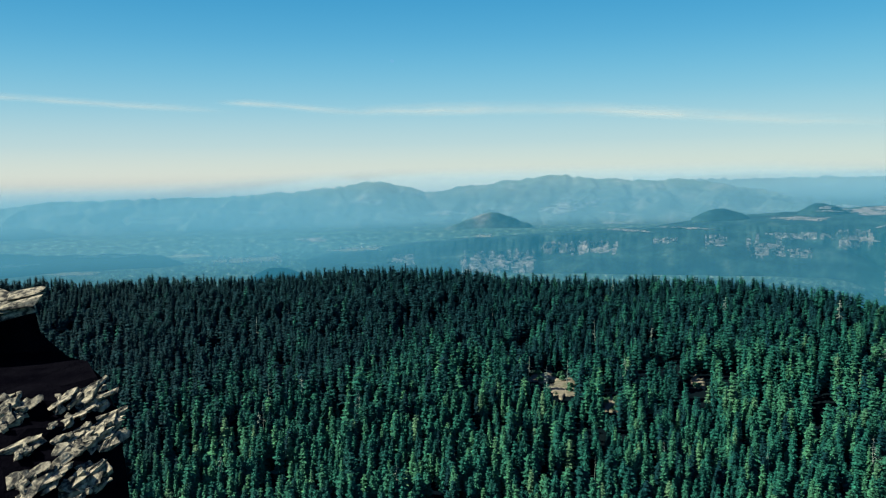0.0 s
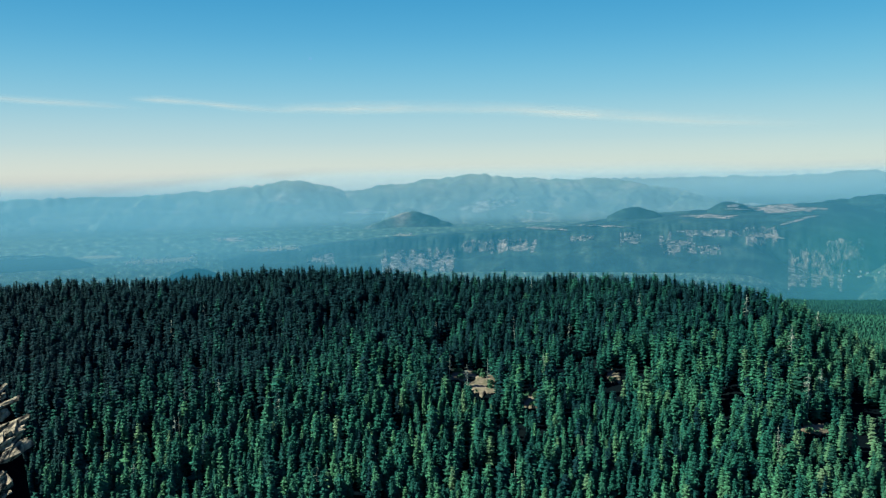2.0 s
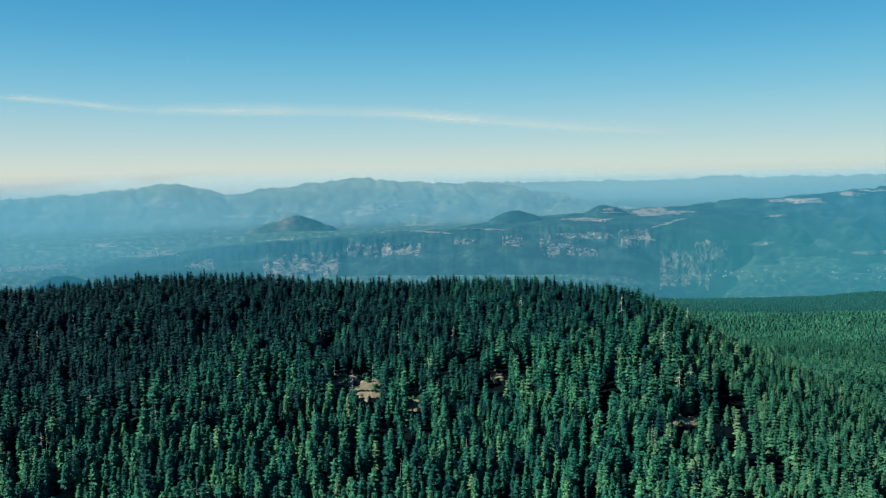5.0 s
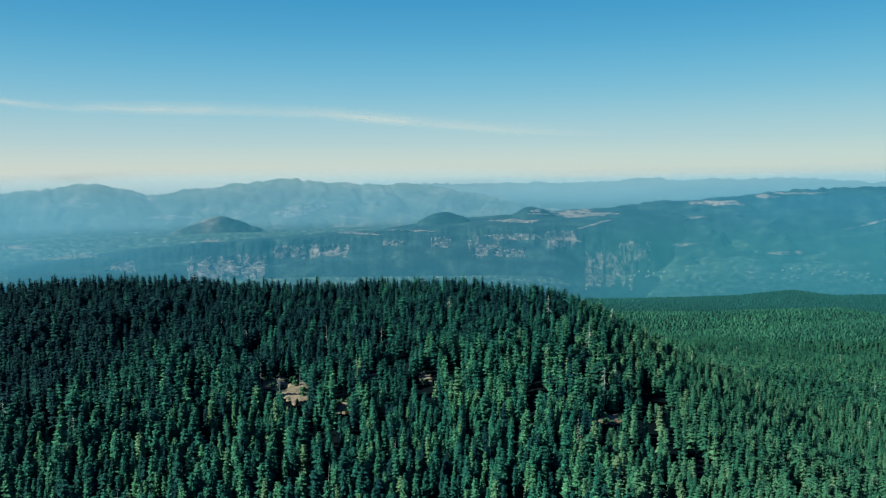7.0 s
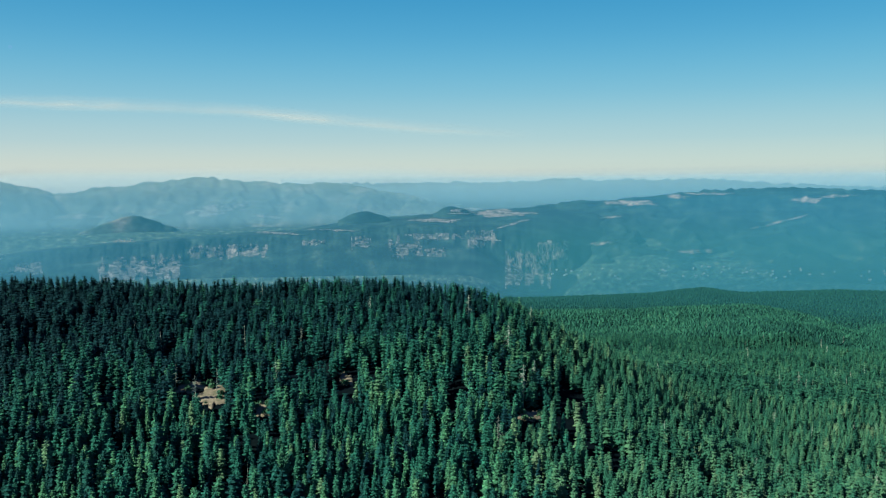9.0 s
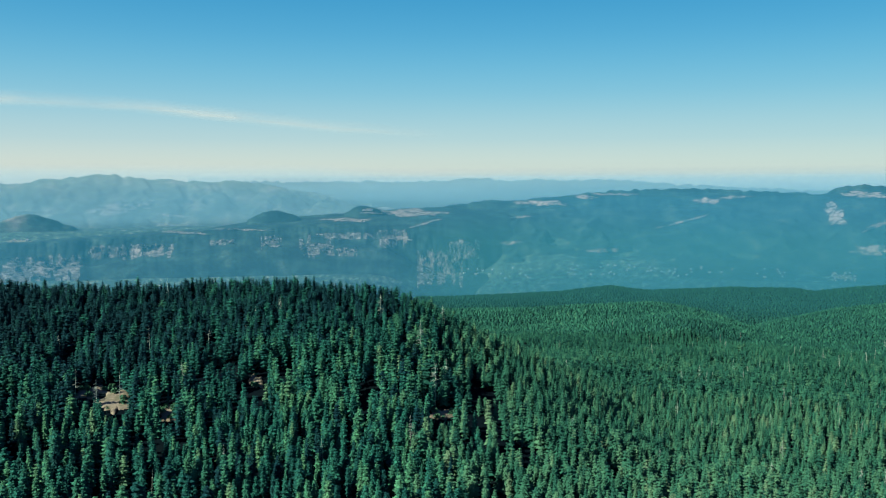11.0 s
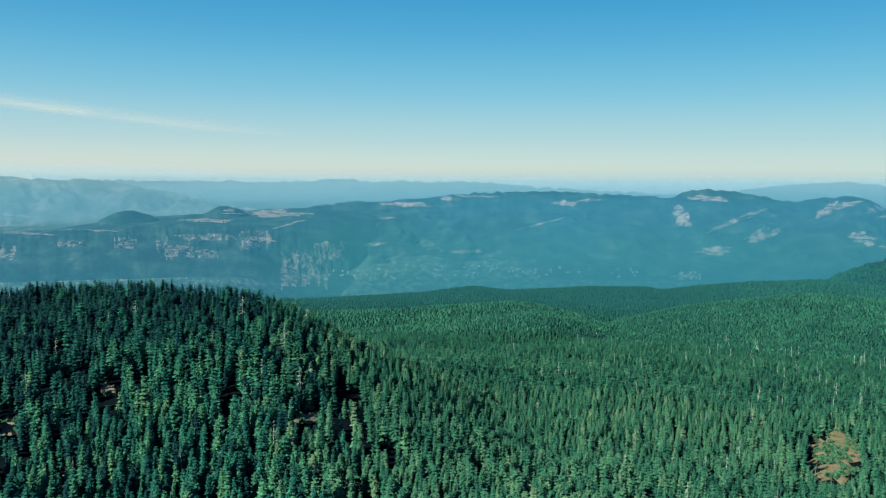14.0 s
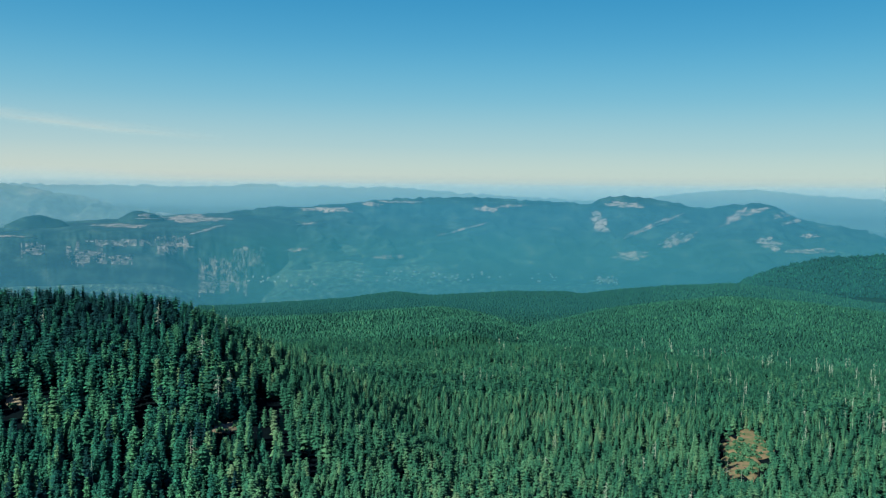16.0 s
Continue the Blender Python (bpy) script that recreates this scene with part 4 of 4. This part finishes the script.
for az, el, w, h, n in towns:
    for _ in range(n):
        p = on_land(az + rs.uniform(-0.5, 0.5) * w, el + rs.uniform(-0.5, 0.5) * h)
        m = Matrix.Translation(p) @ Matrix.Rotation(rs.uniform(0, 3.14), 4, "Z")
        if count < 4:
            houses[count].matrix_basis = m
        else:
            copy_thing(houses[count % 4], m)
        count += 1


# ---------------------------------------------------------------- rock outcrop beside the lookout
def shard(size, seed, points=16, rough=0.10, flat=1.0):
    """An angular boulder: hull of random points, roughened."""
    rs = random.Random(seed)
    bm = bmesh.new()
    for _ in range(points):
        v = Vector((rs.uniform(-1, 1), rs.uniform(-1, 1), rs.uniform(-1, 1) * flat))
        v = v / max(abs(v.x), abs(v.y), abs(v.z) / flat) * rs.uniform(0.82, 1.0)
        bm.verts.new((v.x * size[0] / 2, v.y * size[1] / 2, v.z * size[2] / 2))
    res = bmesh.ops.convex_hull(bm, input=bm.verts)
    bmesh.ops.delete(bm, geom=[g for g in res["geom_interior"] if isinstance(g, bmesh.types.BMVert)], context="VERTS")
    bmesh.ops.triangulate(bm, faces=bm.faces)
    bmesh.ops.subdivide_edges(bm, edges=bm.edges, cuts=2, use_grid_fill=True)
    k = min(size)
    for v in bm.verts:
        n = noise.noise_vector(v.co * (2.2 / k) + Vector((seed, 0, 0))) + 0.6 * noise.noise_vector(v.co * (6.0 / k) + Vector((0, seed, 0)))
        v.co += n * rough * k
    return bm


outcrop = empty("rock_outcrop", at(47, 45, 496))
outcrop_inv = Matrix.Translation(-outcrop.location)


def lay(name, az, el, r, size, turn, tilt, lean, seed, rough=0.10, points=16):
    """A rock of the outcrop centred on a bearing and elevation from the lookout."""
    p = at(az, r, EYE_Z + r * math.tan(radians(el)))
    ob = part(name, shard(size, seed, points, rough), M_ROCK, outcrop)
    ob.matrix_basis = outcrop_inv @ Matrix.Translation(p) @ Matrix.Rotation(radians(az + turn), 4, "Z") @ Matrix.Rotation(radians(lean), 4, "Y") @ Matrix.Rotation(radians(tilt), 4, "X")
    return ob


def crag(name, levels, seed):
    """A jagged body of rock in tiers: (elevation, distance of the face, bearing of the outer edge) from the top down."""
    rs = random.Random(seed)
    bm, rings = bmesh.new(), []
    for el, r, edge in levels:
        ring = []
        for da, dr in ((0, 2.2), (0.9, 0.6), (2.2, 0), (3.6, 0.3), (5.2, -0.2), (7.0, 0.2), (9.0, 0.6), (12, 2), (13, 9), (8, 14), (3, 12), (0.4, 7)):
            rr = r + dr + rs.uniform(-0.35, 0.35)
            ring.append(bm.verts.new(at(edge + 1.7 + da + rs.uniform(-0.12, 0.12), rr, EYE_Z + r * math.tan(radians(el)) + rs.uniform(-0.15, 0.15)) - outcrop.location))
        rings.append(ring)
    for a, b in zip(rings, rings[1:]):
        for k in range(12):
            bm.faces.new((a[k], b[k], b[(k + 1) % 12], a[(k + 1) % 12]))
    bm.faces.new(rings[0])
    bmesh.ops.triangulate(bm, faces=bm.faces)
    bmesh.ops.recalc_face_normals(bm, faces=bm.faces)
    return part(name, bm, M_SHADEROCK, outcrop, "basalt coloured near black for its shadowed face")


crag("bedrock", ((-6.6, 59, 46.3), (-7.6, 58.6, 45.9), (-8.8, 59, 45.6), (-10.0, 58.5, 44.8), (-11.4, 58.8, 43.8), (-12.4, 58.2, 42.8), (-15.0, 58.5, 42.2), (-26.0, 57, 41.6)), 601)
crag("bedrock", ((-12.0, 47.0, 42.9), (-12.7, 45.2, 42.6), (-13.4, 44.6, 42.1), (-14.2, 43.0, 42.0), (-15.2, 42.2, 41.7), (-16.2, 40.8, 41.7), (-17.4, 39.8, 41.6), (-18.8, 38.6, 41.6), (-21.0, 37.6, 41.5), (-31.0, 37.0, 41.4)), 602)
lay("ledge", 51.3, -6.45, 58.8, (6.0, 4.4, 0.5), 10, 17, -8, 604, 0.07, 26)
lay("ledge", 49.6, -7.15, 57.6, (4.2, 1.4, 0.28), 6, 20, -12, 605, 0.08, 18)
lay("ledge", 48.1, -5.95, 58.6, (2.4, 1.8, 0.40), 0, 14, -12, 606, 0.08, 18)
lay("ledge", 48.6, -6.55, 57.4, (2.8, 1.3, 0.30), -8, 18, -14, 607, 0.08, 18)
rs = random.Random(9)
FACE = ((-21.0, -18.8, -17.4, -16.2, -15.2, -14.2, -13.4, -12.7, -12.0), (37.6, 38.6, 39.8, 40.8, 42.2, 43.0, 44.6, 45.2, 47.0))
for az0, el0, wa, we, n in ((46.2, -13.2, 1.1, 0.5, 7), (45.5, -15.2, 1.5, 0.5, 10), (49.6, -13.0, 0.7, 0.7, 5), (45.9, -17.6, 1.1, 0.5, 5), (48.9, -17.4, 0.8, 0.6, 4)):
    for k in range(n):
        u, v = rs.uniform(-1, 1), rs.uniform(-1, 1)
        az, el = az0 + wa * u, el0 + we * v - 0.3 * u * wa
        lay("block", az, el, float(np.interp(el, *FACE)) + 0.25, (rs.uniform(0.8, 1.7), rs.uniform(0.7, 1.1), rs.uniform(0.45, 0.8)), rs.uniform(-25, 25), rs.uniform(10, 30), rs.uniform(-32, -18), 900 + len(outcrop.children), 0.09, 22)
for az0, el0, wa, we, n in ((45.9, -13.1, 1.7, 0.9, 46), (45.6, -15.2, 1.9, 0.9, 62), (49.6, -12.9, 1.0, 1.0, 26), (49.2, -15.2, 0.9, 0.4, 10), (45.9, -17.8, 1.4, 0.8, 36), (48.7, -17.5, 1.2, 0.9, 20)):
    for k in range(n):
        u, v = rs.uniform(-1, 1), rs.uniform(-1, 1)
        az, el = az0 + wa * u, el0 + we * v - 0.3 * u * wa
        if noise.noise(Vector((az * 1.1, el * 2.6 + az * 0.9, 4.0))) < -0.2:
            continue
        face = np.interp(el, *FACE)
        long = 0.35 + 1.9 * rs.random() ** 2.2
        lay("slab", az, el, float(face) - 0.1 + rs.uniform(-0.3, 0.25), (long, rs.uniform(0.3, 0.9), rs.uniform(0.10, 0.34)), rs.uniform(-40, 40), rs.uniform(0, 40), rs.uniform(-34, -16), 620 + len(outcrop.children), 0.10, 13)
tagged(outcrop, "sunlit layered basalt outcrop with deep shadowed overhang", "rock")


# ---------------------------------------------------------------- high thin clouds and the day moon
def cloud_material():
    m = bpy.data.materials.new("cirrus")
    m.use_nodes = True
    n, l = m.node_tree.nodes, m.node_tree.links
    n.clear()
    dens = n.new("ShaderNodeAttribute")
    dens.attribute_name = "thickness"
    co = n.new("ShaderNodeTexCoord").outputs["Object"]
    wisps = noise_node(n, l, co, 0.004, 6, (1, 1, 9), 0.6)
    rng = n.new("ShaderNodeMapRange")
    rng.inputs["From Min"].default_value, rng.inputs["From Max"].default_value = 0.34, 0.60
    rng.inputs["To Min"].default_value = 0.45
    l.new(wisps, rng.inputs["Value"])
    mul = n.new("ShaderNodeMath")
    mul.operation = "MULTIPLY"
    l.new(dens.outputs["Fac"], mul.inputs[0])
    l.new(rng.outputs[0], mul.inputs[1])
    scattering(n, l, (0.36, 0.40, 0.36), mul.outputs[0])
    return m


M_CIRRUS = cloud_material()


def cirrus(line, up, down, peak, seed):
    """A long streak of ice cloud; densest just above its lower edge and feathered out at both ends."""
    n = 160
    az = np.linspace(line[0][0], line[-1][0], n)
    mid = lerp(az, line) + fbm(az * 0.5, az * 0, seed) * 0.05
    v = np.linspace(-1, 1, 13)
    end = np.clip(np.minimum(np.arange(n), n - 1 - np.arange(n)) / (0.2 * n), 0, 1)
    lump = 0.7 + 0.5 * fbm(az * 0.35, az * 0 + 3, seed + 1)
    grid, dens = [], []
    for q in v:
        el = mid + q * np.where(q > 0, up, down) * (0.6 + 0.4 * end)
        r = 4790.0 + (el - mid) * 85.0 / math.tan(radians(15))
        grid.append(np.stack([-r * np.sin(np.radians(az)), r * np.cos(np.radians(az)), EYE_Z + r * np.tan(np.radians(el))], -1))
        dens.append(np.clip(peak * lump * end * (1 - abs(q)) ** 1.3, 0, 1))
    me = sheet("cirrus_cloud", np.array(grid), M_CIRRUS)
    me.attributes.new("thickness", "FLOAT", "POINT").data.foreach_set("value", np.array(dens, np.float32).ravel())
    return tagged(new("cirrus_cloud", me), "thin white streak of cirrus in the blue sky", "cloud", kind="structure")


cirrus(((53, 6.3), (48, 5.92), (43.4, 5.68), (38, 5.4), (34.2, 5.15)), 0.34, 0.26, 0.58, 1)
cirrus(((35.5, 5.80), (33.5, 5.74), (31.2, 5.58), (28.5, 5.3), (26.0, 5.1)), 0.34, 0.26, 0.64, 2)
cirrus(((29, 5.1), (23.7, 5.12), (16.1, 5.08), (11.3, 4.92), (5.7, 4.45), (-0.5, 3.85), (-5, 3.5), (-9, 3.2)), 0.70, 0.36, 0.62, 3)

moon = bmesh.new()
bmesh.ops.create_icosphere(moon, subdivisions=3, radius=10)
M_MOON, mn, ml, mb = material("pale_moon", 1.0, 0.0)
mb.inputs["Base Color"].default_value = (0.05, 0.05, 0.05, 1)
mb.inputs["Emission Color"].default_value, mb.inputs["Emission Strength"].default_value = (0.07, 0.20, 0.31, 1), 1.0
moon_mesh = bpy.data.meshes.new("moon")
moon.to_mesh(moon_mesh)
moon.free()
moon_mesh.materials.append(M_MOON)
moon_ob = new("moon", moon_mesh)
moon_ob.rotation_euler, moon_ob.scale = (0, 0, radians(23.9)), (1, 0.06, 1)
moon_ob.location = at(23.9, 4840, EYE_Z + 4840 * math.tan(radians(8.45)))
tagged(moon_ob, "tiny pale day moon high in the blue sky", "moon", kind="structure")


# ---------------------------------------------------------------- scrub and logs in the bare clearing
def shrub(seed):
    rs = random.Random(seed)
    V, F = [], []
    for _ in range(70):
        a, b, q = rs.uniform(0, 6.28), rs.uniform(0.1, 1.3), rs.uniform(0.5, 1.0)
        p = Vector((math.cos(a) * math.cos(b) * 1.5 * q, math.sin(a) * math.cos(b) * 1.5 * q, math.sin(b) * 1.6 * q))
        d = Vector((rs.uniform(-1, 1), rs.uniform(-1, 1), rs.uniform(-0.4, 1))).normalized() * 0.45
        e = d.cross(Vector((rs.uniform(-1, 1), rs.uniform(-1, 1), 0.3))).normalized() * 0.28
        i = len(V)
        V += [tuple(p - d), tuple(p + e), tuple(p + d), tuple(p - e)]
        F.append((i, i + 1, i + 2, i + 3))
    me = mesh_from("shrub", V, F, [M_LIT_NEEDLE], False, None, [("tint", np.full(len(V), rs.uniform(0.45, 0.8)))])
    return tagged(new("shrub", me), "low green scrub bush on open ground in the forest", "shrub", "shrubs in the clearing")


def log(seed):
    rs = random.Random(seed)
    bm = bmesh.new()
    rings = []
    for k in range(5):
        r = 0.38 - 0.04 * k
        rings.append([bm.verts.new((k * 2.0 - 4, r * math.cos(a * 0.785), 0.3 + r * math.sin(a * 0.785) + 0.06 * math.sin(k * 2 + seed))) for a in range(8)])
    for a, b in zip(rings, rings[1:]):
        for k in range(8):
            bm.faces.new((a[k], a[(k + 1) % 8], b[(k + 1) % 8], b[k]))
    bm.faces.new(rings[0][::-1])
    bm.faces.new(rings[-1])
    me = bpy.data.meshes.new("fallen_log")
    bm.to_mesh(me)
    bm.free()
    me.materials.append(M_BARK)
    return tagged(new("fallen_log", me), "dark fallen log lying on bare soil", "log", "logs in the clearing")


rs = random.Random(21)
bushes, logs = [shrub(k) for k in range(3)], [log(k) for k in range(2)]
count = {"shrub": 0, "log": 0}
for (a0, e0, w, h), n_bush, n_log in zip(OPENINGS, (7, 6, 9, 4, 6, 130), (1, 0, 0, 0, 1, 3)):
    for k in range(n_bush + n_log):
        a, q = rs.uniform(0, 6.28), rs.uniform(0.0, 0.45) if n_bush > 50 and k < 60 else rs.uniform(0.5, 1.05)
        az_, r_ = hit_ground(a0 + q * math.cos(a) * w, e0 + q * math.sin(a) * h)
        kind, things = ("shrub", bushes) if k < n_bush else ("log", logs)
        g = rs.uniform(0.6, 1.7) if kind == "shrub" else rs.uniform(0.8, 1.2)
        m = Matrix.Translation(at(az_, r_, float(ground_z(az_, r_)) + 0.9)) @ Matrix.Rotation(rs.uniform(0, 6.28), 4, "Z")
        i = count[kind]
        ob = things[i] if i < len(things) else copy_thing(things[i % len(things)], m)
        count[kind] += 1
        ob.matrix_basis = m @ Matrix.Scale(g, 4)
